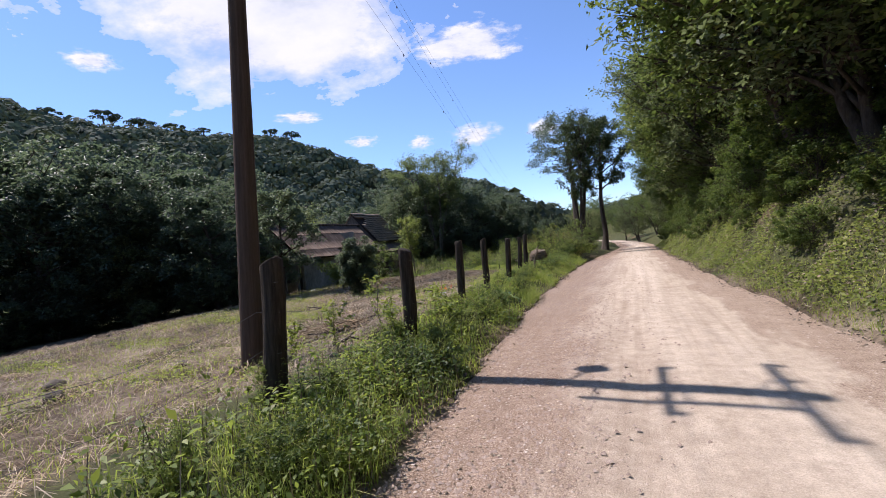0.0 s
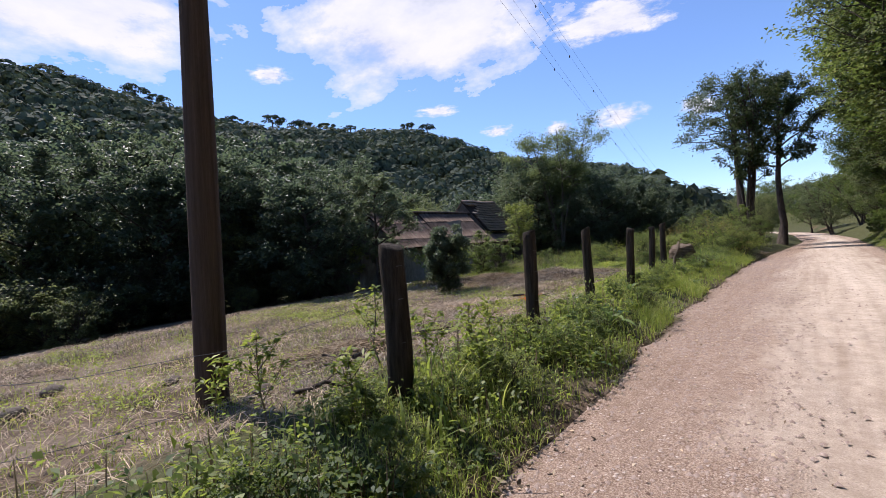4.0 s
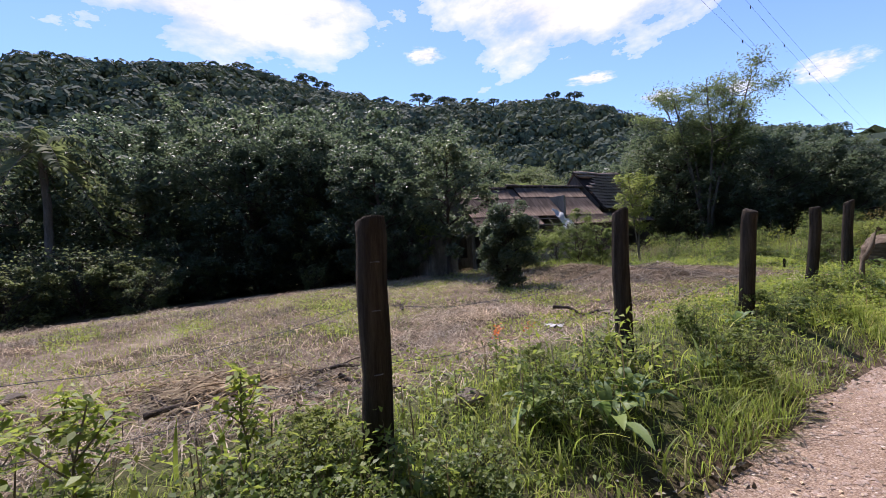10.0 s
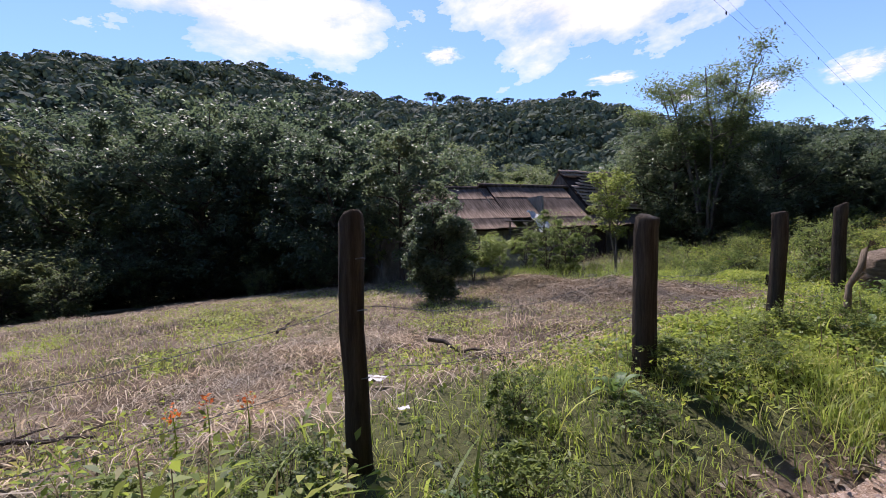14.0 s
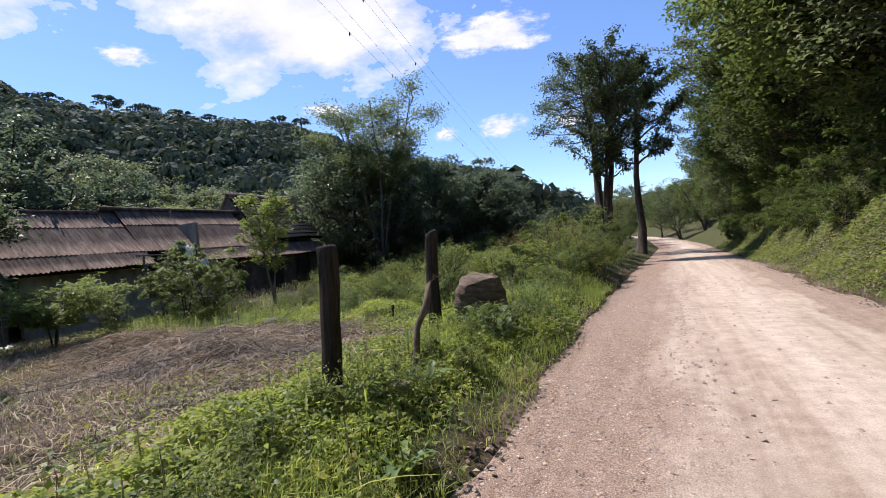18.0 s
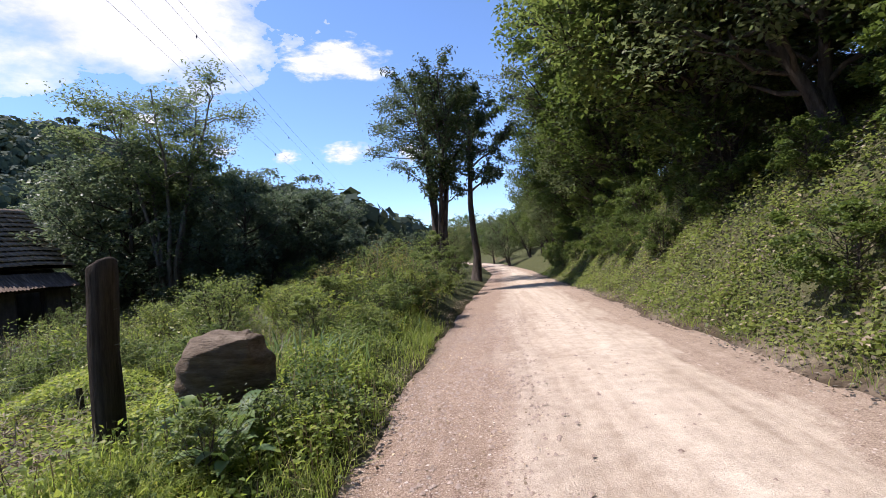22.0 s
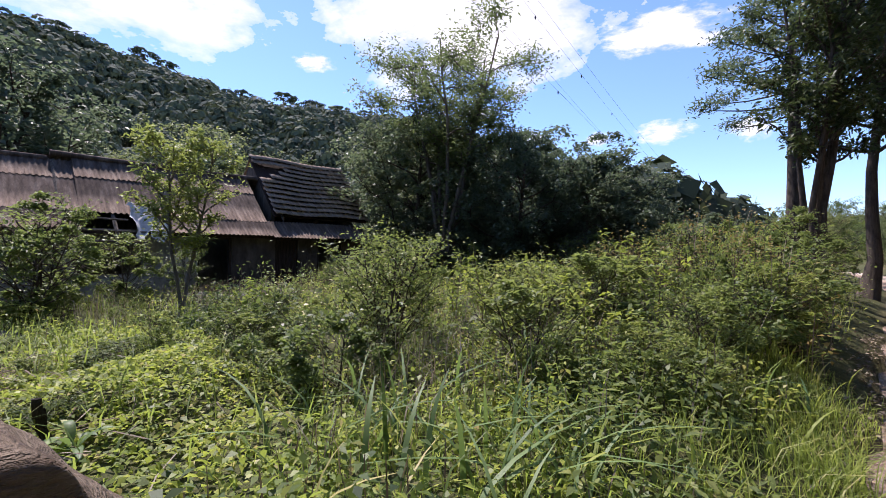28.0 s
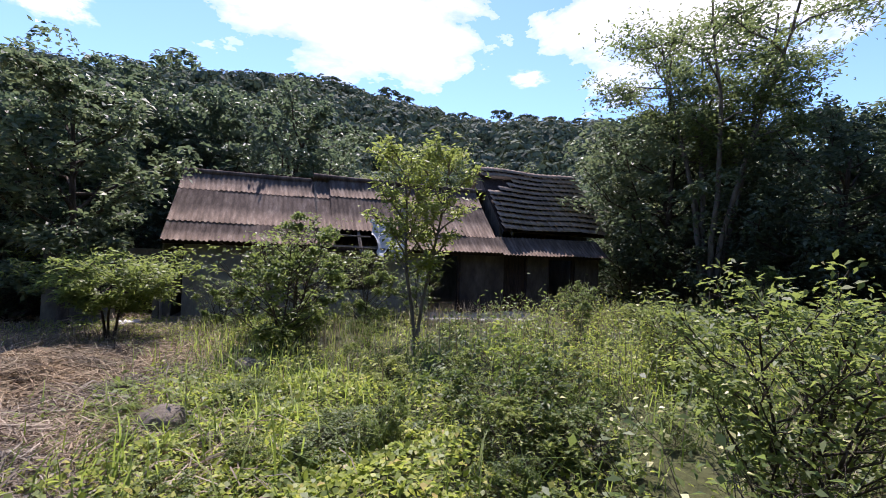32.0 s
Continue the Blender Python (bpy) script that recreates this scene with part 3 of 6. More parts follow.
def build_forest():
    rng = np.random.default_rng(5)
    out = []
    trunks = []
    for _ in range(6600):
        az, r = rng.uniform(-30, 118), math.sqrt(rng.uniform(38 ** 2, 240 ** 2))
        a = radians(az)
        x, y = 0.6 - math.sin(a) * r, 8 + math.cos(a) * r
        if (left_edge(y) - 9 < x < right_edge(y) + 9) or (az < 0 and r < 85) or (x > -24 and 10 < y < 36):
            continue
        g = float(ground_z(x, y))
        big = rng.uniform() ** 2
        rx = 1.7 + 2.4 * big + 0.004 * r
        h = 3.0 + 4.2 * big
        n = 170 if r < 75 else 115 if r < 130 else 72
        out.append(crown_cards(rng, np.array([x, y, g + h - rx * 0.6]), rx, rx * 0.85, n, (0.15 if r < 130 else 0.19) * rx))
    # skyline pines with flat umbrella tops
    for az, s in ((99.5, 1.4), (97, 1.3), (90.5, 1.15), (87, 0.9), (82.5, 1.0), (75.5, 1.3), (73.5, 1.0), (66, 1.0), (61.5, 1.35), (58.2, 1.25), (55, 1.0), (52, 0.8), (44.5, 0.9), (42, 1.0), (69, 0.8), (79, 0.8), (94, 0.8)):
        a, r = radians(az), 232
        x, y = 0.6 - math.sin(a) * r, 8 + math.cos(a) * r
        g = float(ground_z(x, y))
        h = 6.8 + 3.8 * s
        trunks.append(tube([(x, y, g - 1), (x + 0.2, y, g + h * 0.6), (x, y, g + h + 1)], [0.55, 0.45, 0.3], 5))
        for _ in range(22):
            b, d = rng.uniform(0, 2 * np.pi), 4.4 * s * math.sqrt(rng.uniform())
            dome = 2.0 * s * (1 - (d / (5.0 * s)) ** 2)
            out.append(crown_cards(rng, np.array([x + d * math.cos(b), y + d * math.sin(b), g + h + dome * rng.uniform(0.3, 1.0)]), 1.2 * s, 0.7 * s, 36, 0.30 * s))
    v, f = stack(out)
    tagged(part("hill_forest", (v, f), M_FAR, None), "dense dark green forest covering the hill", "forest", kind="stuff")
    v, f = join(trunks)
    tagged(part("pine_trunks", (v, f), M_BARK, None), "thin trunks of skyline pines on the hill", "forest", kind="stuff")


build_forest()


# ---- trees ----
def grow(seed, h, spread, base, trunk_r, limbs, n_leaf, leaf_l, leaf_w, cluster, rise=0.5, shape="round", stems=1, sub=4, rise_leaf=-0.1, flat=0.5, hull=0.0, tilt=None, fan=0.0):
    """A tapered trunk with limbs and twigs, and leaves about the twigs. Returns the wood and the crown.
    base: the height of the lowest limb; hull: the share of leaves in clumps over the whole crown; tilt: how far the top leans;
    fan: how far several stems spread apart, as a share of the height."""
    rng = np.random.default_rng(seed)
    thin = min(1.0, h / 6)
    wood, anchor = [], []
    for s in range(stems):
        lean = rng.normal(size=2) * (0.06 if stems == 1 else 0.2) * h
        if fan:
            lean = fan * h * (0.55 + 0.45 * (s % 2)) * np.array([math.cos(2.4 * s + 0.6), math.sin(2.4 * s + 0.6)])
        if tilt:
            lean = np.array(tilt) + (1.0 if fan else 0.3) * lean * (stems > 1)
        t = np.linspace(0, 1, 8)
        tp = np.column_stack([lean[0] * t ** 1.3 + 0.02 * h * np.cumsum(rng.normal(size=8)) * 0.4, lean[1] * t ** 1.3 + 0.02 * h * np.cumsum(rng.normal(size=8)) * 0.4, -0.3 + (h * 0.9 + 0.3) * t])
        tp[0, :2] = rng.normal(size=2) * 0.12 * (stems > 1)
        tr = trunk_r / math.sqrt(stems) * (1 - 0.85 * t) + 0.012 * thin
        tr[0] *= 1.5
        wood.append(tube(tp, tr, 8))
        for i in range(limbs):
            u = base / h + (0.97 - base / h) * ((i + rng.uniform()) / limbs)
            p0 = np.array([np.interp(u, t, tp[:, k]) for k in range(3)])
            w = (u - base / h) / (1 - base / h)
            if shape == "round":
                k = math.sin(math.pi * min(1, 0.18 + 0.82 * w)) ** 0.6
            elif shape == "umbrella":
                k = 0.35 + 0.65 * w
            elif shape == "cone":
                k = 1.0 - 0.8 * w
            else:
                k = 0.55 + 0.45 * math.sin(3.1 * w)
            L = spread * max(0.25, k) * rng.uniform(0.75, 1.15)
            a = 2.4 * i + rng.uniform(-0.5, 0.5) + s
            q = np.linspace(0, 1, 5)
            bend = rise * rng.uniform(0.6, 1.3)
            lp = p0 + np.column_stack([L * q * math.cos(a), L * q * math.sin(a), L * (bend * q + (0.18 if shape != "umbrella" else -0.12) * q * q)]) + np.vstack([np.zeros(3), rng.normal(size=(4, 3)) * 0.05 * L])
            r0 = 0.45 * np.interp(u, t, tr) + 0.01 * thin
            wood.append(tube(lp, r0 * (1 - 0.85 * q) + 0.006 * thin, 5, False))
            anchor.append(lp[2:])
            for j in range(sub):
                f = rng.uniform(0.35, 0.95)
                b0 = np.array([np.interp(f, q, lp[:, k]) for k in range(3)])
                dd = unit(np.array([math.cos(a + rng.normal() * 0.8), math.sin(a + rng.normal() * 0.8), rise * 0.9 + 0.4 * rng.normal()]))
                m = L * rng.uniform(0.25, 0.5)
                bp = b0 + np.outer(np.linspace(0, 1, 4), dd * m) + np.vstack([np.zeros(3), rng.normal(size=(3, 3)) * 0.05 * m])
                wood.append(tube(bp, np.linspace(r0 * 0.35 + 0.004 * thin, 0.004 * thin, 4), 4, False))
                anchor.append(bp[1:])
    anchor = np.concatenate(anchor)
    pick = rng.integers(0, len(anchor), n_leaf)
    size = cluster * rng.uniform(0.9, 2.3, len(anchor))
    c = anchor[pick] + unit(rng.normal(size=(n_leaf, 3)) + np.array([0, 0, 0.25])) * (size[pick] * rng.uniform(0.25, 1.0, n_leaf))[:, None] * np.array([1, 1, 0.7])
    if hull:
        n = int(n_leaf * hull)
        m = max(24, int(70 * min(1.6, spread / 3)))
        u = unit(rng.normal(size=(m, 3)))
        mid = (base * 0.6 + h) / 2
        wob = 1 + 0.16 * np.sin(u[:, 0] * 6 + seed) + 0.14 * np.sin(u[:, 1] * 7 + u[:, 2] * 5)
        cc = np.array([0, 0, mid]) + u * np.array([spread, spread, (h - base * 0.6) / 2]) * (rng.uniform(0.62, 0.98, m) * wob)[:, None]
        rc = spread * rng.uniform(0.10, 0.26, m)
        k = rng.integers(0, m, n)
        w = unit(rng.normal(size=(n, 3)) + np.array([0, 0, 0.5]) + 0.5 * u[k])
        c[:n] = cc[k] + w * (rc[k] * rng.uniform(0.55, 1.0, n))[:, None] * np.array([1, 1, 0.75])
    return join(wood), leaves(rng, c, leaf_l, leaf_w, rise_leaf, flat)


def make_tree(name, m, parts, bark, leaf, label, category="tree", group=""):
    t = thing(name, m, label, category, group)
    part("trunk", parts[0], bark, t, "", True)
    part("crown", parts[1], leaf, t)
    return t


def place(x, y, s=1.0, rz=0.0, dz=0.0, sz=None):
    return Matrix.LocRotScale((x, y, float(ground_z(x, y)) + dz), Euler((0, 0, radians(rz))), (s, s, sz or s))


def plant(ob, x, y, s=1.0, rz=0.0, sz=None, label=""):
    m = place(x, y, s, rz, 0, sz)
    c = copy_thing(ob, m)
    c.matrix_basis = m
    return tagged(c, label)


# dark dense trees at the far side of the field and round the house
DARK = [make_tree("broadleaf_tree", place(*xy), grow(sd, h, sp, b, 0.22, 24, 17000, 0.25, 0.135, 0.30, 0.45, "round", 1, 5, -0.2, 0.45, 0.6), M_BARK, M_LEAF_DARK, "dense dark green broadleaf tree at the field edge", "tree", "field edge trees")
        for xy, sd, h, sp, b in (((-26.3, 6.9, 1, 0), 11, 10.5, 4.2, 0.9), ((-23.2, 14.2, 1, 40), 12, 9.0, 3.6, 0.7), ((-28.2, 2.3, 1, 80), 13, 9.6, 3.9, 0.8))]
for i, (k, x, y, s, rz) in enumerate(((1, -26.0, 10.4, 1.08, 70), (2, -23.3, 17.4, 0.92, 120), (0, -30.5, -2.5, 0.95, 200), (1, -31, -9, 1.1, 20), (2, -27, -15, 1.15, 250),
                                      (0, -22.6, 11.0, 0.85, 140), (1, -23.5, 7.6, 0.86, 220), (2, -21.8, 14.2, 0.75, 300), (0, -33, 12, 1.05, 30), (1, -34, 20, 1.0, 90),
                                      (0, -15.2, 31.0, 0.75, 20), (2, -13.4, 35.6, 0.85, 190), (1, -17.5, 33.5, 0.85, 60), (0, -11.2, 33.0, 0.62, 260), (2, -19.5, 36.5, 0.95, 330), (1, -10.3, 37.5, 0.75, 15),
                                      (0, -8.7, 36.6, 0.58, 10), (2, -20.5, 58, 1.0, 60), (1, -10.2, 40.5, 0.6, 110), (0, -25, 48, 1.0, 140), (1, -28, 40, 0.95, 200), (2, -9.0, 52, 0.55, 12),
                                      (0, -36, 4, 1.1, 10), (1, -38, -8, 1.1, 50), (2, -22, -26, 1.2, 100), (0, -14, -34, 1.15, 70), (1, -33, 28, 1.0, 75), (2, -24, 52, 0.9, 20), (0, -30, 56, 1.0, 65), (1, -17.8, 12.2, 0.70, 130))):
    plant(DARK[k], x, y, s, rz)

MID = [make_tree("leafy_tree", place(*xy), grow(sd, h, sp, b, 0.16, 20, 13000, 0.22, 0.12, 0.28, 0.5, "round", 1, 5, -0.1, 0.5, 0.55), M_BARK, M_LEAF_OLIVE, "rounded olive green tree at the wood edge", "tree", "trees round the house")
       for xy, sd, h, sp, b in (((-38, 29, 1.15, 0), 21, 10.0, 4.6, 2.0), ((-30, 32.5, 1, 0), 22, 8.6, 3.4, 1.5))]
for k, x, y, s, rz in ((1, -26.5, 27.5, 0.75, 50), (0, -33.5, 36, 0.9, 20), (1, -24.5, 22.5, 0.68, 90), (0, -29.5, 1.0, 0.62, 150), (1, -31.5, -5.5, 0.75, 200), (0, -44, 20, 1.1, 20),
                       (1, -25.2, 4.4, 0.62, 30), (0, -22.5, 38.5, 0.72, 210), (1, -22.2, 10.6, 0.6, 270)):
    plant(MID[k], x, y, s, rz)

make_tree("leafy_tree", place(-14.9, 13.9), grow(23, 5.7, 1.75, 1.7, 0.10, 16, 8000, 0.17, 0.09, 0.20, 0.5, "round", 1, 5, -0.1, 0.5, 0.45), M_BARK, M_LEAF_DARK, "young dark-leaved tree in front of the house annex", "tree", "trees round the house")

# tall feathery tree beside the house
FEATHER = make_tree("feathery_tree", place(-13.5, 31.2), grow(31, 10.6, 2.5, 5.8, 0.26, 9, 22000, 0.17, 0.07, 0.40, 0.42, "umbrella", 7, 5, 0.0, 0.85, fan=0.25), M_BARK_PALE, M_LEAF_FEATHER, "tall feathery pale green tree with airy crown", "tree")

# roadside trees ahead
EUC = make_tree("roadside_tree", place(-1.9, 36.3, 0.82), grow(41, 14.8, 1.9, 6.0, 0.30, 15, 10500, 0.27, 0.10, 0.27, 0.8, "column", 5, 5, -0.4, 0.3, tilt=(0.7, 0.0), fan=0.09), M_BARK, M_LEAF_EUC, "tall slender many-stemmed roadside tree, grey-green crown", "tree")
make_tree("roadside_tree", place(-0.8, 43.5), grow(42, 14.2, 3.2, 6.6, 0.27, 20, 9500, 0.29, 0.11, 0.30, 0.45, "round", 1, 5, -0.4, 0.3, tilt=(1.1, 0.0)), M_BARK, M_LEAF_EUC, "tall roadside tree with one bare straight trunk", "tree")


def araucaria(x, y, h):
    t = thing("araucaria", place(x, y), "tall pine with tiered upturned branches", "tree")
    rng = np.random.default_rng(51)
    wood = [tube([(0, 0, -0.3), (0.1, 0, h * 0.5), (0, 0.1, h)], [0.36, 0.26, 0.08], 8)]
    cs = []
    for i in range(34):
        z = h * (0.62 + 0.38 * i / 34)
        L = 4.4 * (1 - 0.5 * (i / 34) ** 2)
        a = 2.4 * i
        q = np.linspace(0, 1, 5)
        lp = np.column_stack([L * q * math.cos(a), L * q * math.sin(a), z + 0.9 * q * q - 0.3 * q])
        wood.append(tube(lp, 0.06 * (1 - 0.7 * q), 5, False))
        for _ in range(6):
            cs.append(lp[4] + rng.normal(size=(40, 3)) * np.array([0.42, 0.42, 0.25]) - np.array([math.cos(a), math.sin(a), 0]) * rng.uniform(0, 1.2))
    part("trunk", join(wood), M_BARK, t, "", True)
    part("crown", leaves(rng, np.concatenate(cs), 0.30, 0.09, 0.5, 0.2), M_LEAF_DARK, t)


araucaria(-3.6, 47.0, 14.5)

# forest on the bank beside the road
BANK = [make_tree("bank_tree", place(*xy), grow(sd, h, sp, b, 0.22, 22, 17000, 0.20, 0.115, 0.28, 0.55, "round", st, 5, -0.2, 0.5, 0.4), M_BARK, mt, "overhanging green tree on the road bank", "tree", "bank trees")
        for xy, sd, h, sp, b, st, mt in (((6.6, 25.5, 1, 0), 61, 9.5, 4.3, 1.4, 3, M_LEAF_MID), ((6.9, 11.5, 1, 0), 62, 10.5, 4.6, 1.8, 2, M_LEAF_MID), ((9.4, 18.8, 1, 0), 63, 11, 4.4, 1.2, 2, M_LEAF_OLIVE))]
for k, x, y, s, rz in ((2, 8.6, 31.5, 0.95, 40), (0, 7.9, 36.5, 0.9, 100), (1, 9.5, 43, 0.9, 10), (0, 9.0, 5.5, 0.95, 70), (2, 9.5, -0.5, 1.0, 120), (1, 9.0, -8, 1.0, 60), (2, 13.0, 12, 1.15, 200), (0, 13, 24, 1.2, 250),
                       (1, 13.5, 33, 1.1, 300), (2, 13, 3, 1.1, 20), (0, 12, 50, 1.0, 150), (2, 10, 57, 0.9, 220), (1, 8, 68, 0.9, 20), (0, 15, 62, 1.1, 30), (1, 11.5, 15.0, 0.9, 10), (0, 10.5, 21.6, 0.85, 330),
                       (0, 7.2, 33.5, 0.8, 200), (2, 6.8, 21.8, 0.72, 100), (2, 6.9, 8.2, 0.85, 30), (1, 7.2, 4.0, 0.9, 210), (2, 7.4, 0.2, 0.9, 300), (2, 7.0, 38.5, 0.8, 140), (0, 6.5, 43.5, 0.7, 50), (2, 3, 84, 0.8, 60), (1, -6, 92, 0.9, 100), (0, 10, 90, 1.0, 0), (2, -14, 84, 0.8, 60), (0, -22, 100, 0.9, 40), (0, 8.2, 10.2, 1.0, 300), (1, 8.4, 6.4, 1.05, 130), (0, 8.6, 2.4, 1.05, 20), (0, 9.4, 34.2, 1.05, 290), (2, 10.4, 8.6, 1.15, 10), (1, 10.0, 28.6, 1.15, 60), (2, 6.6, 57, 0.6, 30), (0, 7.0, 63, 0.7, 110), (2, 6.8, 72, 0.7, 200), (1, 5.8, 79, 0.7, 330), (2, -3.4, 60, 0.5, 80), (0, -4.0, 67, 0.6, 10), (2, -4.6, 75, 0.6, 260), (1, 0.5, 106, 0.8, 40), (2, 7.5, 100, 0.8, 90), (0, -12, 70, 0.8, 200)):
    plant(BANK[k], x, y, s, rz)


# the largest bank tree, its crown hanging out over the road
make_tree("bank_tree", place(6.5, 25.6), grow(64, 9.6, 3.8, 2.6, 0.24, 24, 24000, 0.20, 0.12, 0.32, 0.35, "round", 3, 6, -0.2, 0.5, 0.2, tilt=(-2.2, 0.0), fan=0.05), M_BARK, M_LEAF_BANK, "tall bright-leaved tree leaning out over the road", "tree", "bank trees")
make_tree("bank_tree", place(7.0, 12.6), grow(65, 10.5, 4.2, 3.0, 0.26, 24, 22000, 0.20, 0.12, 0.32, 0.35, "round", 2, 6, -0.2, 0.5, 0.25, tilt=(-2.0, 0.4)), M_BARK, M_LEAF_BANK, "tall bright-leaved tree leaning out over the road", "tree", "bank trees")

LEANING = make_tree("bank_tree", place(7.6, 35.0), grow(66, 9.8, 4.2, 3.0, 0.24, 24, 20000, 0.20, 0.12, 0.30, 0.35, "round", 2, 6, -0.2, 0.5, 0.25, tilt=(-1.9, 0.2)), M_BARK, M_LEAF_MID, "dark green tree leaning out over the road", "tree", "bank trees")
for x, y, s, rz in ((8.2, 30.6, 0.95, 8), (7.8, 40.0, 0.9, -15), (7.2, 45.5, 0.85, 10), (8.0, 52.0, 0.9, 5), (7.8, 60.0, 0.85, -10), (7.4, 69.0, 0.8, 12), (7.4, 6.6, 1.0, 16), (7.8, 1.6, 1.0, -10), (8.0, -3.4, 1.0, 12)):
    plant(LEANING, x, y, s, rz)


def palm(x, y, h):
    t = thing("palm_tree", place(x, y), "tall feather palm with drooping fronds at the field edge", "palm")
    rng = np.random.default_rng(71)
    part("trunk", tube([(0, 0, -0.3), (0.1, 0.05, h * 0.35), (0.05, 0.1, h * 0.7), (0, 0, h)], [0.24, 0.18, 0.16, 0.15], 9), M_BARK_PALE, t, "", True)
    for i in range(20):
        a, e = 2.4 * i, 1.25 - 0.09 * i
        q = np.linspace(0, 1, 9)
        L = 3.4
        rad = L * (math.cos(e) * q + 0.25 * q * q)
        rib = np.column_stack([rad * math.cos(a), rad * math.sin(a), h + L * (math.sin(e) * q - (0.75 + 0.3 * math.cos(e)) * q ** 2.2)])
        n = 110
        k = np.sort(rng.uniform(0.12, 1, n))
        c = np.column_stack([np.interp(k, q, rib[:, j]) for j in range(3)])
        side = np.array([-math.sin(a), math.cos(a), 0])
        sg = np.where(np.arange(n) % 2, 1.0, -1.0)[:, None]
        d = unit(side * sg + np.array([math.cos(a), math.sin(a), 0]) * 0.45 + np.column_stack([np.zeros((n, 2)), -0.5 + 0.4 * rng.normal(size=n)]))
        l = (0.62 * np.sin(np.pi * (0.15 + 0.8 * k)))[:, None]
        wv = np.cross(d, np.array([0, 0, 1.0])) * 0.028
        v = np.stack([c - wv, c + wv, c + d * l * 0.6 + wv + [0, 0, 0.02], c + d * l - [0, 0, 0.12]], axis=1)
        fr = part("frond", (v.reshape(-1, 3), np.arange(4 * n).reshape(n, 4)), M_LEAF_OLIVE, t)
        part("rib", tube(rib, np.linspace(0.03, 0.006, 9), 4, False), M_BARK_PALE, fr)


palm(-25.6, -0.9, 7.4)


# ---- the derelict house ----
HO = np.array([-17.2, 21.8, -0.30])


def house_part(name, vf, mat, parent, label="", smooth=False):
    return part(name, (np.asarray(vf[0]) - HO, vf[1]), mat, parent, label, smooth)


def wall_pieces(x0, x1, a0, a1, z0, z1, holes, along="y"):
    """A wall from a0 to a1 with thickness x0 to x1 and openings (a, a, z, z) cut right through it."""
    out = []
    cuts = sorted({a0, a1, *[h[0] for h in holes], *[h[1] for h in holes]})
    for p, q in zip(cuts, cuts[1:]):
        hs = sorted((h[2], h[3]) for h in holes if h[0] <= p and h[1] >= q)
        z = z0
        for lo, hi in hs + [(z1, z1)]:
            if lo > z:
                out.append(box(x0, x1, p, q, z, lo) if along == "y" else box(p, q, x0, x1, z, lo))
            z = hi
    return out


def wall_with_holes(*args):
    return join(wall_pieces(*args))


def corrugated(y0, y1, xa, za, xb, zb, rng):
    """One wavy roofing sheet from the upper edge (xa, za) to the lower (xb, zb)."""
    n = max(8, int((y1 - y0) / 0.018))
    ys = np.linspace(y0, y1, n)
    dz = rng.uniform(-0.012, 0.012)
    sag = rng.uniform(-0.02, 0.01)
    rows = []
    for off in (0.0, -0.012):
        for k in (0, 0.5, 1):
            x, z = xa + (xb - xa) * k, za + (zb - za) * k + sag * math.sin(math.pi * k)
            rows.append(np.column_stack([np.full(n, x), ys, z + dz + off + 0.017 * np.sin(ys * 2 * math.pi / 0.128)]))
    f = []
    for b in (0, 3):
        for r in range(2):
            for i in range(n - 1):
                p = (b + r) * n + i
                f.append((p, p + n, p + n + 1, p + 1))
    for i in range(n - 1):
        f.append((2 * n + i, 2 * n + i + 1, 5 * n + i + 1, 5 * n + i))
    return np.concatenate(rows), f


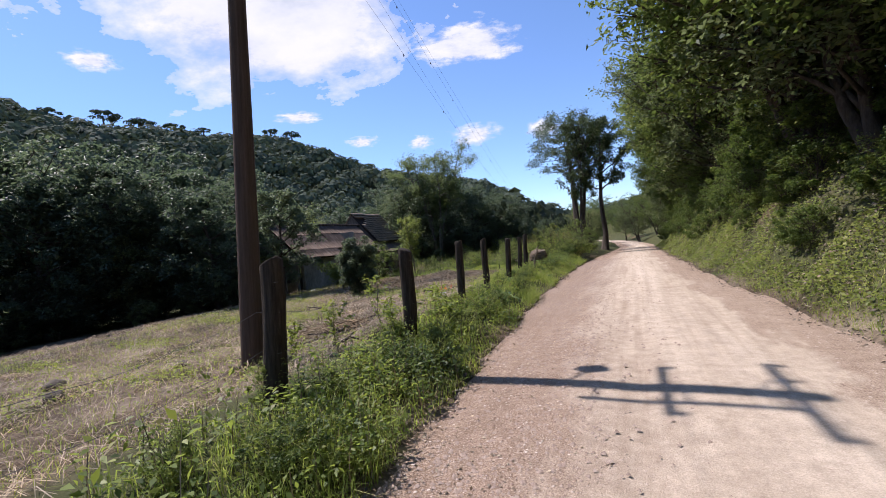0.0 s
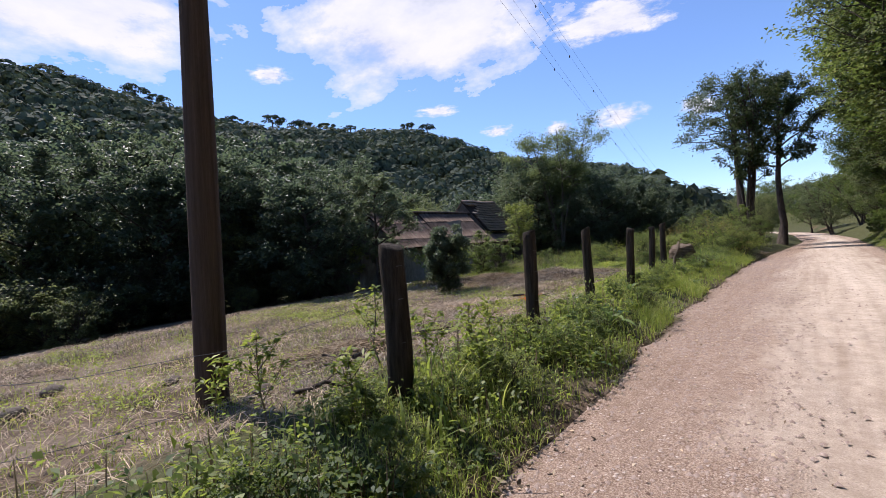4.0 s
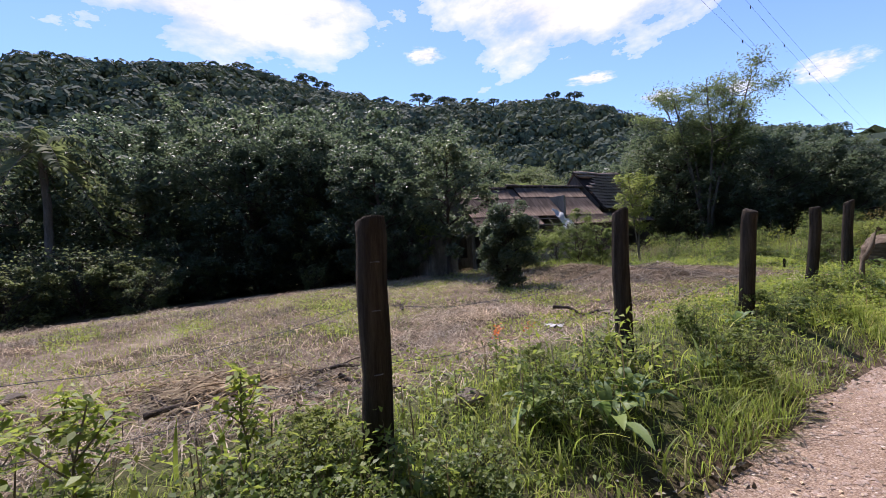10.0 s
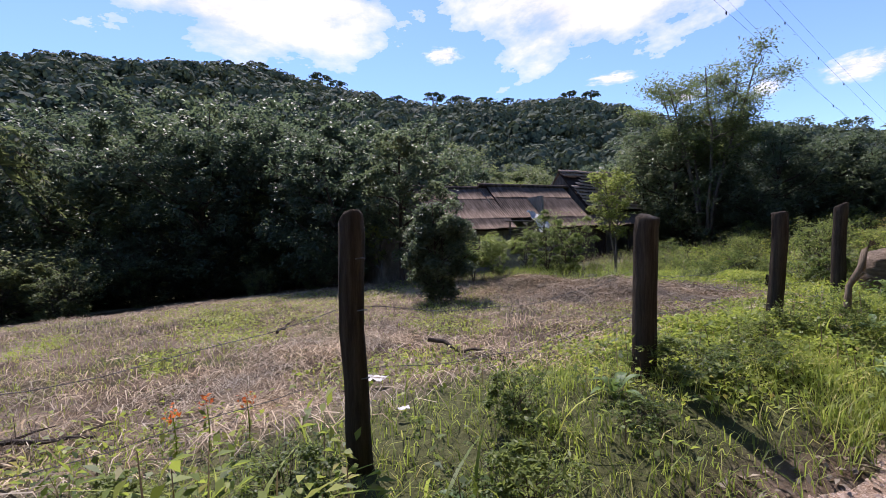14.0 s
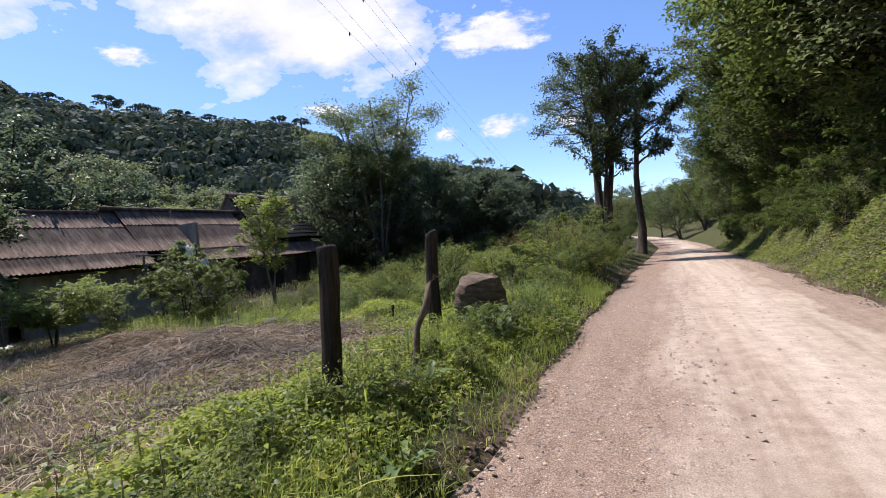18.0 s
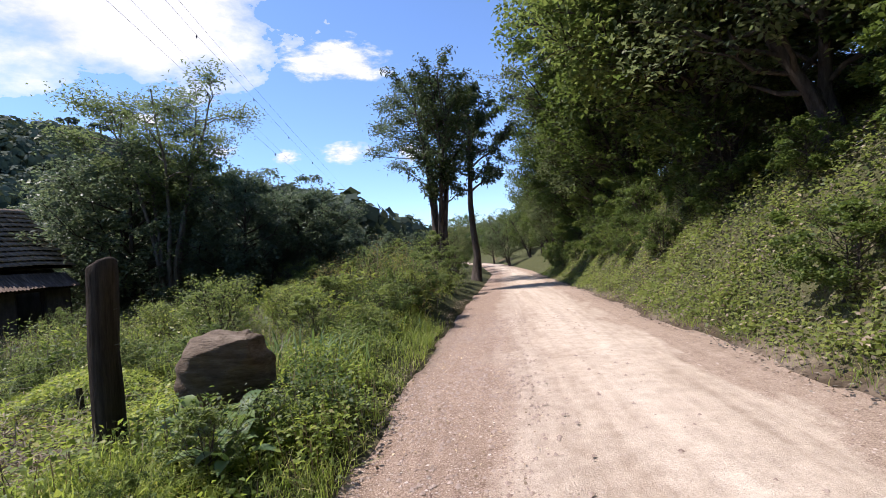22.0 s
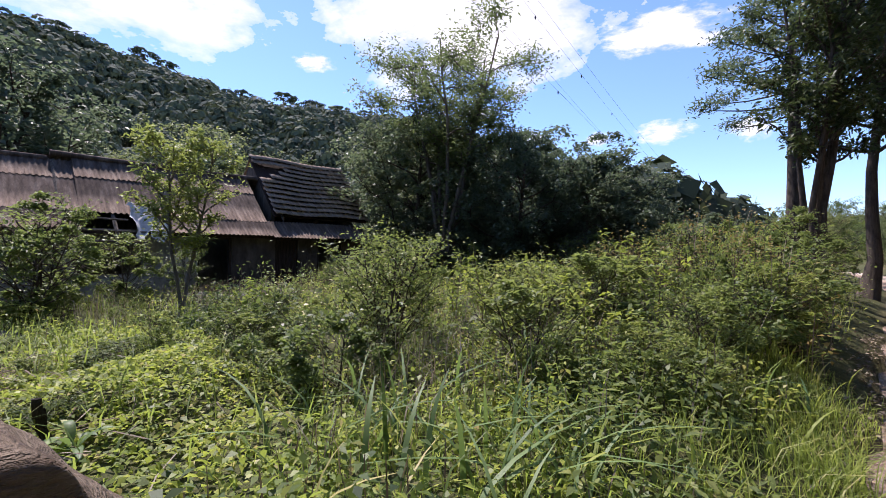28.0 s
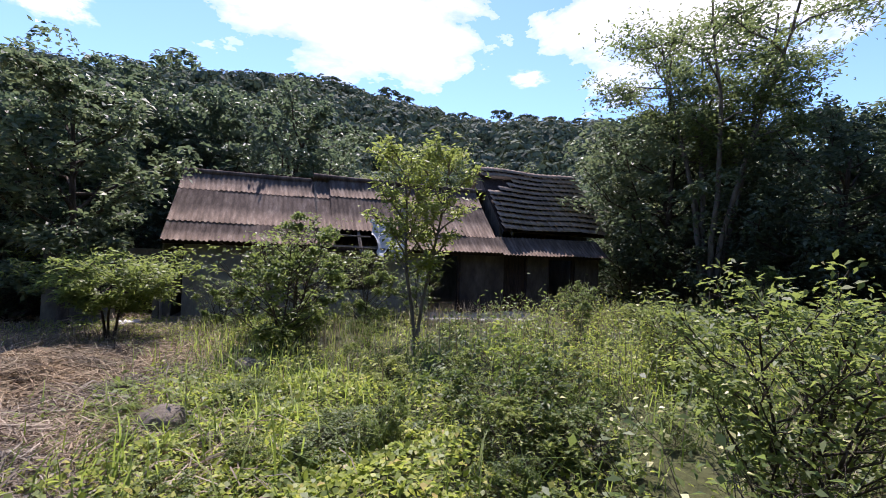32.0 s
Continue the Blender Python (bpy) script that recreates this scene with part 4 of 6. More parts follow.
def build_house():
    rng = np.random.default_rng(81)
    h = thing("derelict_house", Matrix.Translation(HO), "abandoned low house, stained plaster walls and rusty corrugated roof", "house")
    fx = -15.45
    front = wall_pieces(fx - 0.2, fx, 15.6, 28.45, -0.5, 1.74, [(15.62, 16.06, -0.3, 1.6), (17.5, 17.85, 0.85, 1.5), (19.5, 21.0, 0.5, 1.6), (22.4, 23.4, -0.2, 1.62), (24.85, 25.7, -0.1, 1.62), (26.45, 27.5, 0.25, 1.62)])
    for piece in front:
        # panels past y 22.3 carry the eave's shade in their colour
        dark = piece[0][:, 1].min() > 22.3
        house_part("wall_panel", piece, M_EAVE_SHADE if dark else M_PLASTER, h, "plaster wall below the eave, shade painted into its dark colour" if dark else "stained off-white plaster wall between gaping openings")
    house_part("back_wall", wall_with_holes(-19.4, -19.2, 15.6, 28.45, -0.5, 1.74, [(20, 21, 0.6, 1.6)]), M_PLASTER, h)
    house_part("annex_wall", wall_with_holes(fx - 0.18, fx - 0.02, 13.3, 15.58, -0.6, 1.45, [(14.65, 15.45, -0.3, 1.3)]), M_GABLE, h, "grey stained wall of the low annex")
    house_part("annex_wall", box(-18.5, fx - 0.18, 13.3, 13.45, -0.6, 1.45), M_PLASTER, h)
    # gable towards the field
    g = wall_with_holes(15.6, 15.8, -19.2, fx - 0.2, -0.5, 1.74, [(-18.3, -17.6, -0.3, 1.5), (-16.7, -16.1, 0.35, 1.45)], "x")
    tri = np.array([(-19.3, 15.6, 1.74), (fx, 15.6, 1.74), (-17.35, 15.6, 3.5), (-19.3, 15.8, 1.74), (fx, 15.8, 1.74), (-17.35, 15.8, 3.5)])
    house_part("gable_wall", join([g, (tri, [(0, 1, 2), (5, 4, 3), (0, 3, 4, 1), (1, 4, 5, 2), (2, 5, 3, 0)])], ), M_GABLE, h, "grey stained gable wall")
    tri2 = tri + np.array([0, 12.65, 0])
    house_part("end_wall", join([box(-19.2, fx - 0.2, 28.25, 28.45, -0.5, 1.74), (tri2, [(0, 1, 2), (5, 4, 3), (0, 3, 4, 1), (1, 4, 5, 2), (2, 5, 3, 0)])]), M_PLASTER, h)
    house_part("inner_wall", box(-19.2, fx - 0.2, 21.6, 21.72, -0.4, 3.2), M_PLASTER, h)
    house_part("floor_slab", box(-19.2, fx - 0.2, 15.8, 28.25, -0.5, -0.2), M_CONCRETE, h)
    # roof sheets: upper, middle and lower course
    ridge, mid, low, eave = (-17.35, 3.86), (-16.72, 3.24), (-15.62, 2.18), (-15.08, 1.68)
    y = 15.62
    while y < 28.5:
        w = min(1.02, 28.55 - y)
        jag = rng.uniform(-0.04, 0.05)
        sunk = 0.14 if y < 18.9 else 0.0
        if y < 24.6:
            house_part("roof_sheet", corrugated(y, y + w - 0.012, ridge[0], ridge[1] - sunk, mid[0], mid[1] - 0.7 * sunk, rng), M_ROOF, h, "", True)
            house_part("roof_sheet", corrugated(y, y + w - 0.012, mid[0] - 0.08, mid[1] + 0.05 - 0.7 * sunk, low[0], low[1], rng), M_ROOF, h, "", True)
        if not (19.2 < y < 21.0):
            house_part("roof_sheet", corrugated(y, y + w - 0.012, low[0] - 0.08, low[1] + 0.05, eave[0] + jag, eave[1] - jag * 0.7, rng), M_ROOF, h, "", True)
        house_part("roof_sheet", corrugated(y, y + w - 0.012, -17.35, 3.84, -19.7, 1.6, rng), M_ROOF, h, "", True)
        y += 1.0
    y = 15.6
    for w, lo in ((3.55, 0.16), (2.6, 0.0), (3.4, 0.0)):
        house_part("ridge_cap", tube([(-17.35, y, 3.89 - lo + rng.uniform(-0.01, 0.02)), (-17.35, y + w / 2, 3.88 - lo), (-17.35, y + w - 0.06, 3.89 - lo)], [0.085, 0.085, 0.085], 8), M_ROOF, h, "", True)
        y += w
    # verge board beside the tiled part
    house_part("verge_board", join([box(-17.4, -17.3, 25.24, 25.29, 3.75, 3.95), (np.array([(-17.38, 25.24, 4.0), (-15.72, 25.24, 2.4), (-15.72, 25.30, 2.4), (-17.38, 25.30, 4.0), (-17.38, 25.24, 3.86), (-15.72, 25.24, 2.26), (-15.72, 25.30, 2.26), (-17.38, 25.30, 3.86)]), [(0, 1, 2, 3), (7, 6, 5, 4), (0, 4, 5, 1), (1, 5, 6, 2), (2, 6, 7, 3), (3, 7, 4, 0)])]), M_TIMBER, h, "pale verge board")
    # tiled higher roof
    deck_a, deck_b = np.array([-17.95, 24.98, 4.90]), np.array([-15.75, 24.98, 2.46])
    d = deck_b - deck_a
    dn = d / np.linalg.norm(d)
    nn = np.array([-dn[2], 0, dn[0]])
    nn = nn if nn[2] > 0 else -nn
    slab = np.array([deck_a, deck_b, deck_b + [0, 4.0, 0], deck_a + [0, 4.0, 0]]) - nn * 0.06
    house_part("roof_deck", (np.concatenate([slab, slab - nn * 0.06]), [(0, 1, 2, 3), (7, 6, 5, 4), (0, 4, 5, 1), (1, 5, 6, 2), (2, 6, 7, 3), (3, 7, 4, 0)]), M_DARKWOOD, h, "dark battens below the tiles")
    bs = np.array([[-17.95, 24.98, 4.84], [-20.0, 24.98, 2.6], [-20.0, 28.95, 2.6], [-17.95, 28.95, 4.84]])
    house_part("back_slope", (np.concatenate([bs, bs - [0, 0, 0.08]]), [(0, 1, 2, 3), (7, 6, 5, 4), (0, 4, 5, 1), (1, 5, 6, 2), (2, 6, 7, 3), (3, 7, 4, 0)]), M_TILE, h)
    house_part("upper_wall", join([box(-19.8, -16.2, 25.04, 25.16, 1.7, 2.75), (np.array([(-19.8, 25.04, 2.75), (-16.2, 25.04, 2.75), (-17.95, 25.04, 4.68), (-19.8, 25.16, 2.75), (-16.2, 25.16, 2.75), (-17.95, 25.16, 4.68)]), [(0, 1, 2), (5, 4, 3), (0, 3, 4, 1), (1, 4, 5, 2), (2, 5, 3, 0)])]), M_TIMBER, h)
    th = np.linspace(-0.2, math.pi + 0.2, 7)
    arc = np.column_stack([0.118 * np.cos(th), 0.022 * np.sin(th)])
    tl = 0.36
    v, f = [], []
    for r in (1.0, 0.86):
        for k in (0.0, tl):
            for a, b in arc:
                v.append((k, a * (1.0 if k else 0.92), b * r + (-0.015 if k == 0 else 0.10) - (0.016 if r < 1 else 0)))
    for b in (0, 14):
        f += [(b + i, b + i + 1, b + 8 + i, b + 7 + i) for i in range(6)]
    f += [(7 + i, 8 + i, 22 + i, 21 + i) for i in range(6)]
    tile_mesh = mesh_of("tile", np.array(v), f, M_TILE, True)
    basis = Matrix(((dn[0], 0, nn[0]), (0, 1, 0), (dn[2], 0, nn[2])))
    rows = 12
    for r in range(rows):
        for c in range(18):
            if 2 <= r <= 3 and c < 5 - r + 2 or (r == 4 and c < 2):
                continue
            p = deck_a + dn * (r * 3.255 / rows) + np.array([0, 0.10 + c * 0.226 + rng.uniform(-0.012, 0.012), 0]) + nn * (0.02 + 0.035 * math.sin(c * 0.45 + r * 0.25) + rng.uniform(-0.006, 0.006))
            t = new("tile", tile_mesh)
            t.parent = h
            t.matrix_basis = Matrix.LocRotScale(Vector(p - HO), (basis @ Euler((0, 0, rng.uniform(-0.04, 0.04))).to_matrix()).to_quaternion(), None)
    # broken place: bare rafters and rails
    for yy in (19.2, 20.3, 21.2):
        house_part("rafter", tube([(-17.3, yy, 3.68), (-15.05, yy + 0.05, 1.52)], [0.05, 0.05], 4), M_TIMBER, h, "bare grey rafter")
    for xx, zz, y0, y1 in ((-15.25, 1.98, 19.1, 20.6), (-15.1, 1.38, 19.1, 21.1), (-15.12, 1.66, 19.15, 21.0)):
        house_part("rail", tube([(xx, y0, zz + 0.03), (xx, y1, zz)], [0.03, 0.028], 5), M_TIMBER, h, "pale broken roof rail")
    house_part("prop", tube([(-15.1, 19.25, 2.0), (-15.12, 19.2, 1.35)], [0.035, 0.035], 5), M_TIMBER, h)
    # frames and leaves in the openings
    for a, b, z0, z1 in ((24.85, 25.7, -0.1, 1.62), (26.45, 27.5, 0.25, 1.62), (22.4, 23.4, -0.2, 1.62)):
        fr = join([box(fx - 0.16, fx - 0.04, a, a + 0.07, z0, z1), box(fx - 0.16, fx - 0.04, b - 0.07, b, z0, z1), box(fx - 0.16, fx - 0.04, a + 0.07, b - 0.07, z1 - 0.07, z1)])
        house_part("door_frame", fr, M_DARKWOOD, h)
    house_part("door", join([box(fx - 0.14, fx - 0.10, 24.92 + 0.155 * k, 24.92 + 0.155 * k + 0.145, -0.1, 1.55) for k in range(5)]), M_DARKWOOD, h, "closed dark plank door")
    house_part("wall_plate", box(fx - 0.02, fx + 0.12, 15.6, 28.45, 1.60, 1.70), M_DARKWOOD, h)
    # apron of old concrete and the sheet caught on the roof
    a = thing("concrete_apron", Matrix.Translation((-14.6, 23.6, -0.15)), "broken pale concrete apron before the door", "slab")
    for k in range(5):
        part("slab_piece", box(-0.75 + rng.uniform(-0.1, 0.1), 0.8 + rng.uniform(-0.1, 0.2), -1.75 + 0.72 * k, -1.05 + 0.72 * k, -0.15, 0.03 + rng.uniform(-0.02, 0.03), 0.03), M_CONCRETE, a)
    n = 14
    gy, gs = np.meshgrid(np.linspace(0, 1, n), np.linspace(0, 1, n))
    sx = -15.62 + 0.75 * gs + 0.06 * np.sin(gy * 9 + gs * 4)
    sy = 20.62 + 0.82 * gy * (0.75 + 0.3 * gs) + 0.15 * gs + 0.05 * np.sin(gs * 11)
    sz = 2.42 - 0.95 * gs + 0.07 * np.sin(gy * 12 + gs * 3) + 0.05 * np.sin(gs * 14 + gy * 5)
    idx = (np.arange(n - 1)[:, None] * n + np.arange(n - 1)[None, :]).ravel()
    idx = idx[~np.isin(idx, (n * 12 + 3, n * 12 + 4, n * 12 + 8, n * 11 + 4, n * 12 + 11))]
    sv = np.column_stack([sx.ravel(), sy.ravel(), sz.ravel()])
    sq = np.column_stack([idx, idx + 1, idx + n + 1, idx + n])
    sh = part("torn_sheet", (sv, sq), M_CLOTH, None, "", True)
    tagged(sh, "torn white plastic sheet hanging over the broken eave", "sheet")


build_house()


# ---- fence, pole and wires ----
def post_mesh(seed, h, r, square=False, slope=0.0):
    rng = np.random.default_rng(seed)
    zs = np.array([-0.45, -0.05, 0.14 * h, 0.34 * h, 0.54 * h, 0.74 * h, h - 0.12, h - 0.02, h])
    sides = 10
    th = np.linspace(0, 2 * np.pi, sides, endpoint=False) + 0.3
    prof = 1 + 0.10 * np.sin(th * 2 + rng.uniform(0, 6)) + 0.07 * np.sin(th * 3 + rng.uniform(0, 6))
    if square:
        prof = 1 / np.maximum(np.abs(np.cos(th)), np.abs(np.sin(th))) * 0.92
    v, f = [], []
    ax = np.cumsum(rng.normal(size=(len(zs), 2)) * 0.008, axis=0)
    for i, z in enumerate(zs):
        k = (1.08 - 0.10 * i / len(zs)) * (0.86 if i == len(zs) - 1 else 1)
        for j in range(sides):
            rr = r * prof[j] * k * (1 + 0.05 * math.sin(3 * z + j * 1.7) + 0.03 * rng.normal())
            zz = z + (slope * math.cos(th[j]) * r if i >= len(zs) - 2 else 0)
            v.append((ax[i, 0] + rr * math.cos(th[j]), ax[i, 1] + rr * math.sin(th[j]), zz))
    for i in range(len(zs) - 1):
        for j in range(sides):
            k = (j + 1) % sides
            f.append((i * sides + j, i * sides + k, (i + 1) * sides + k, (i + 1) * sides + j))
    f.append(tuple((len(zs) - 1) * sides + j for j in range(sides)))
    return np.array(v), f


POSTS = [(-1.49, -0.85, 1.33, 0.106, 0), (-1.55, 2.20, 1.32, 0.106, 0), (-1.66, 4.97, 1.40, 0.085, 1), (-2.00, 7.91, 1.42, 0.080, 0), (-2.07, 10.58, 1.38, 0.090, 1), (-2.41, 13.59, 1.41, 0.085, 1), (-2.82, 16.66, 1.53, 0.098, 1), (-0.9, -4.1, 1.3, 0.09, 0)]
for i, (x, y, top, r, sq) in enumerate(POSTS):
    g = float(ground_z(x, y))
    p = thing("fence_post", pose(x, y, g, 0.8 * math.sin(i * 2.1), 3.6 + 1.0 * math.cos(i * 1.3), 0), "weathered dark split-wood fence post standing in grass", "fence post", "fence posts")
    shaft = part("shaft", post_mesh(100 + i, top - g, r, sq, (0.5, -0.3, 0.2)[i % 3]), M_POST, p, "", True)
    for z in (0.55, 0.95, 1.25):
        part("staple", tube([(r * 0.9, -0.03, z), (r * 1.15, 0, z + 0.005), (r * 0.9, 0.03, z)], [0.004, 0.004, 0.004], 4), M_WIRE, p)
for k, z in enumerate((0.55, 0.95)):
    w = thing("barbed_wire", Matrix.Identity(4), "slack thin barbed wire strung between fence posts", "wire", "fence wires")
    seq = sorted(POSTS, key=lambda q: q[1])
    for a, b in zip(seq, seq[1:]):
        t = np.linspace(0, 1, 13)
        ga, gb = float(ground_z(a[0], a[1])), float(ground_z(b[0], b[1]))
        pts = np.column_stack([a[0] - a[3] * 1.05 + (b[0] - a[0]) * t, a[1] + (b[1] - a[1]) * t, ga + z + (gb - ga) * t - (0.10 + 0.05 * k) * np.sin(np.pi * t) + 0.01 * np.sin(t * 20)])
        barbs = [tube([pts[j] + (0.0, -0.012, 0.016), pts[j] + (0.0, 0.012, -0.016)], [0.0018, 0.0018], 3) for j in range(1, 12)]
        part("strand", join([tube(pts, np.full(13, 0.0022), 4)] + barbs), M_WIRE, w)

PX, PY = -4.55, 1.74
G = float(ground_z(PX, PY))
POLE_H = 11.2
pole = thing("utility_pole", pose(PX, PY, G, 0, 5.2, 0), "tall brown wooden utility pole with cross-arms", "utility pole")
part("shaft", tube([(0, 0, -0.4), (0, 0, 0.1), (0.015, 0, 3), (0.0, 0.01, 6), (0, 0, POLE_H)], [0.20, 0.195, 0.18, 0.15, 0.12], 16), M_POLE, pole, "", True)
arm = part("cross_arm", box(0.06, 0.13, -1.0, 1.0, 10.80, 10.88, 0.01), M_POLE, pole)
arm2 = part("cross_arm", box(0.06, 0.13, -0.75, 0.75, 9.30, 9.37, 0.01), M_POLE, pole)
for a, z, ys in ((arm, 10.88, (-0.92, 0.4, 0.92)), (arm2, 9.37, (-0.68, 0.68))):
    for y in ys:
        x = 0.1
        part("insulator", tube([(x, y, z), (x, y, z + 0.05), (x, y, z + 0.07), (x, y, z + 0.13), (x, y, z + 0.16)], [0.02, 0.05, 0.035, 0.045, 0.02], 8), M_PORCELAIN, a, "", True)
for s in (-1, 1):
    part("brace", tube([(0.10, 0.02 * s, 10.4), (0.10, 0.5 * s, 10.82)], [0.015, 0.015], 5), M_WIRE, pole)
part("side_rail", tube([(0.02, -0.44, 8.3), (0.0, -0.36, 11.0)], [0.045, 0.045], 6), M_WIRE, pole, "steel rail held off the pole")
for z in (8.5, 9.7, 10.8):
    part("bracket", tube([(0, -0.05, z), (0.01, -0.42 + 0.03 * (z - 8.3), z)], [0.02, 0.02], 5), M_WIRE, pole)
lamp = part("lamp_arm", tube([(0, 0.0, 7.9), (0.05, 0.32, 8.12), (0.1, 0.5, 8.2)], [0.025, 0.025, 0.025], 6), M_LAMP, pole, "grey street lamp arm")
part("lamp_head", tube([(-0.06, 0.5, 8.19), (0.0, 0.54, 8.22), (0.2, 0.58, 8.22), (0.30, 0.6, 8.18)], [0.05, 0.15, 0.15, 0.04], 10), M_LAMP, lamp, "", True)


def cable(p, q, sag, r=0.008, beads=0):
    t = np.linspace(0, 1, 25)
    pts = np.outer(1 - t, p) + np.outer(t, q) - np.outer(np.sin(np.pi * t) * sag, (0, 0, 1))
    c = thing("overhead_cable", Matrix.Translation(p), "thin dark overhead cable along the road", "cable", "overhead cables")
    part("conductor", tube(pts - np.array(p), np.full(25, r), 5), M_CABLE, c)
    for k in range(beads):
        u = 0.12 + 0.5 * k / max(1, beads)
        m = np.array(p) * (1 - u) + np.array(q) * u - np.array((0, 0, math.sin(math.pi * u) * sag))
        part("marker", tube([m - np.array(p) + (0, 0, 0.0), m - np.array(p) - (0, 0, 0.05), m - np.array(p) - (0, 0, 0.10)], [0.012, 0.022, 0.01], 6), M_CABLE, c, "small dark spacer on the cable")


FAR = (-12.5, 62.0)
for dx, z, b in ((-0.92, 10.98, 0), (0.4, 10.98, 8), (0.92, 10.98, 0), (0.68, 9.47, 6)):
    start = (PX + 0.1 + 0.09 * z, PY + dx, G + z)
    cable(start, (FAR[0] + dx * 1.2, FAR[1], 5.6 + z - 10.98), 0.9, 0.0032, b)
    cable(start, (-1.0 + dx, -38.0, 7.6 + z - 10.98), 0.8, 0.0032)


# ---- boulder, stick, stones, litter ----
def rock(seed, sx, sy, sz, sub=4, rough=0.25, cuts=7):
    """A stone: a sphere cut by random planes and roughened."""
    rng = np.random.default_rng(seed)
    bm = bmesh.new()
    bmesh.ops.create_icosphere(bm, subdivisions=sub, radius=1)
    v = np.array([q.co[:] for q in bm.verts])
    bm.verts.index_update()
    f = [tuple(q.index for q in face.verts) for face in bm.faces]
    bm.free()
    for _ in range(cuts):
        n = unit(rng.normal(size=3))
        d = rng.uniform(0.58, 0.84)
        k = v @ n
        v = v - np.outer(np.maximum(k - d, 0) * 0.97, n)
    ph = rng.uniform(0, 6, 6)
    r = 1 + rough * (0.12 * np.sin(v[:, 0] * 5 + ph[0]) * np.sin(v[:, 1] * 4 + ph[1]) + 0.07 * np.sin(v[:, 2] * 17 + v[:, 0] * 3 + ph[2]) + 0.05 * np.sin(v[:, 0] * 13 + v[:, 1] * 11 + ph[3]))
    return v * r[:, None] * np.array([sx, sy, sz]), f


bx, by = -2.36, 17.72
bo = thing("boulder", pose(bx, by, float(ground_z(bx, by)) + 0.40, 0, 8, 25), "large brown weathered boulder with a notched top in grass", "boulder")
bv, bf = rock(207, 0.50, 0.48, 0.60, 5, 0.35, 9)
notch = np.exp(-((bv[:, 0] - 0.05) / 0.12) ** 2) * np.clip(bv[:, 2] / 0.45, 0, 1) * 0.05
bv[:, 2] -= notch
bv[:, 2] = np.where(bv[:, 2] > 0.34, 0.34 + 0.55 * (bv[:, 2] - 0.34), bv[:, 2])
bv[:, 1] -= 0.30 * bv[:, 2]
bv[:, 0] += 0.14 * bv[:, 2]
part("stone", (bv, bf), M_ROCK, bo, "", True)
st = thing("leaning_stick", pose(-2.02, 14.55, float(ground_z(-2.02, 14.55)), -10, 11, 0), "knotty peeled branch stuck upright beside the fence", "stick")
part("branch", tube([(0, 0, -0.2), (0.02, 0.0, 0.2), (-0.03, 0.03, 0.45), (0.03, 0.06, 0.72), (0.0, 0.1, 0.95), (0.05, 0.14, 1.08)], [0.045, 0.045, 0.036, 0.044, 0.034, 0.042], 9), M_STICK, st, "", True)
part("stub", tube([(0.02, 0.05, 0.6), (0.08, 0.04, 0.66)], [0.025, 0.018], 6), M_STICK, st)
sp = thing("low_stump", pose(-4.5, 18.08, float(ground_z(-4.5, 18.08)), 3, 0, 0), "short dark cut post stump in low weeds", "stump")
part("stub", post_mesh(140, 0.30, 0.028, True), M_POST, sp)
STONES = [(-4.25, 2.25, 0.17, "grey-brown stone"), (-4.0, 2.0, 0.10, "small stone"), (-4.6, 1.7, 0.12, "reddish stone"), (-4.9, 1.75, 0.09, "reddish stone"), (-8.9, 0.8, 0.22, "flat grey stone"), (-7.6, 0.2, 0.2, "flat grey stone"), (-6.8, 2.0, 0.18, "pale flat stone"),
          (-1.95, 5.9, 0.16, "rounded stone"), (-7.4, 17.45, 0.26, "brown flat-topped stone"), (-6.9, 17.9, 0.11, "small grey stone"), (-1.75, 13.9, 0.12, "brown stone"), (-1.9, 7.0, 0.14, "half-buried stone"), (-9.5, 18.0, 0.25, "dark stone")]
for i, (x, y, s, lb) in enumerate(STONES):
    o = part("field_stone", rock(220 + i, s, s * 0.8, s * 0.55, 3), M_STONE, None, "", True)
    o.matrix_world = pose(x, y, float(ground_z(x, y)) + s * 0.25, 0, 0, i * 50)
    tagged(o, lb + " lying in the field grass", "stone", "field stones")
for i, (x, y, L, a) in enumerate(((-5.2, 4.2, 1.5, 42), (-4.9, 4.5, 1.7, 30), (-4.6, 4.1, 1.2, 60), (-4.2, 4.9, 1.3, 40), (-4.9, 3.7, 1.0, 15), (-4.5, 5.2, 1.1, 70), (-4.1, 4.4, 0.9, 50), (-5.0, 9.9, 1.4, 15), (-8.2, 8.4, 1.0, 160), (-2.9, 1.9, 0.9, 75), (-4.0, 3.6, 0.8, 100), (-3.8, 5.4, 0.9, 20))):
    rng = np.random.default_rng(300 + i)
    z = float(ground_z(x, y))
    o = thing("fallen_branch", pose(x, y, z + 0.09, 0, 0, a), "dead brown branch lying in dry grass", "branch", "fallen branches")
    pts = np.column_stack([np.linspace(0, L, 6), np.cumsum(rng.normal(size=6) * 0.05), 0.04 + 0.03 * rng.normal(size=6)])
    part("limb", tube(pts, np.linspace(0.032, 0.012, 6), 6), M_BARK, o, "", True)
    for j in (2, 3, 4):
        part("twig", tube([pts[j], pts[j] + (0.13, 0.09 * (-1) ** j, 0.03), pts[j] + (0.27, 0.13 * (-1) ** j, 0.05)], [0.012, 0.008, 0.004], 4), M_BARK, o)


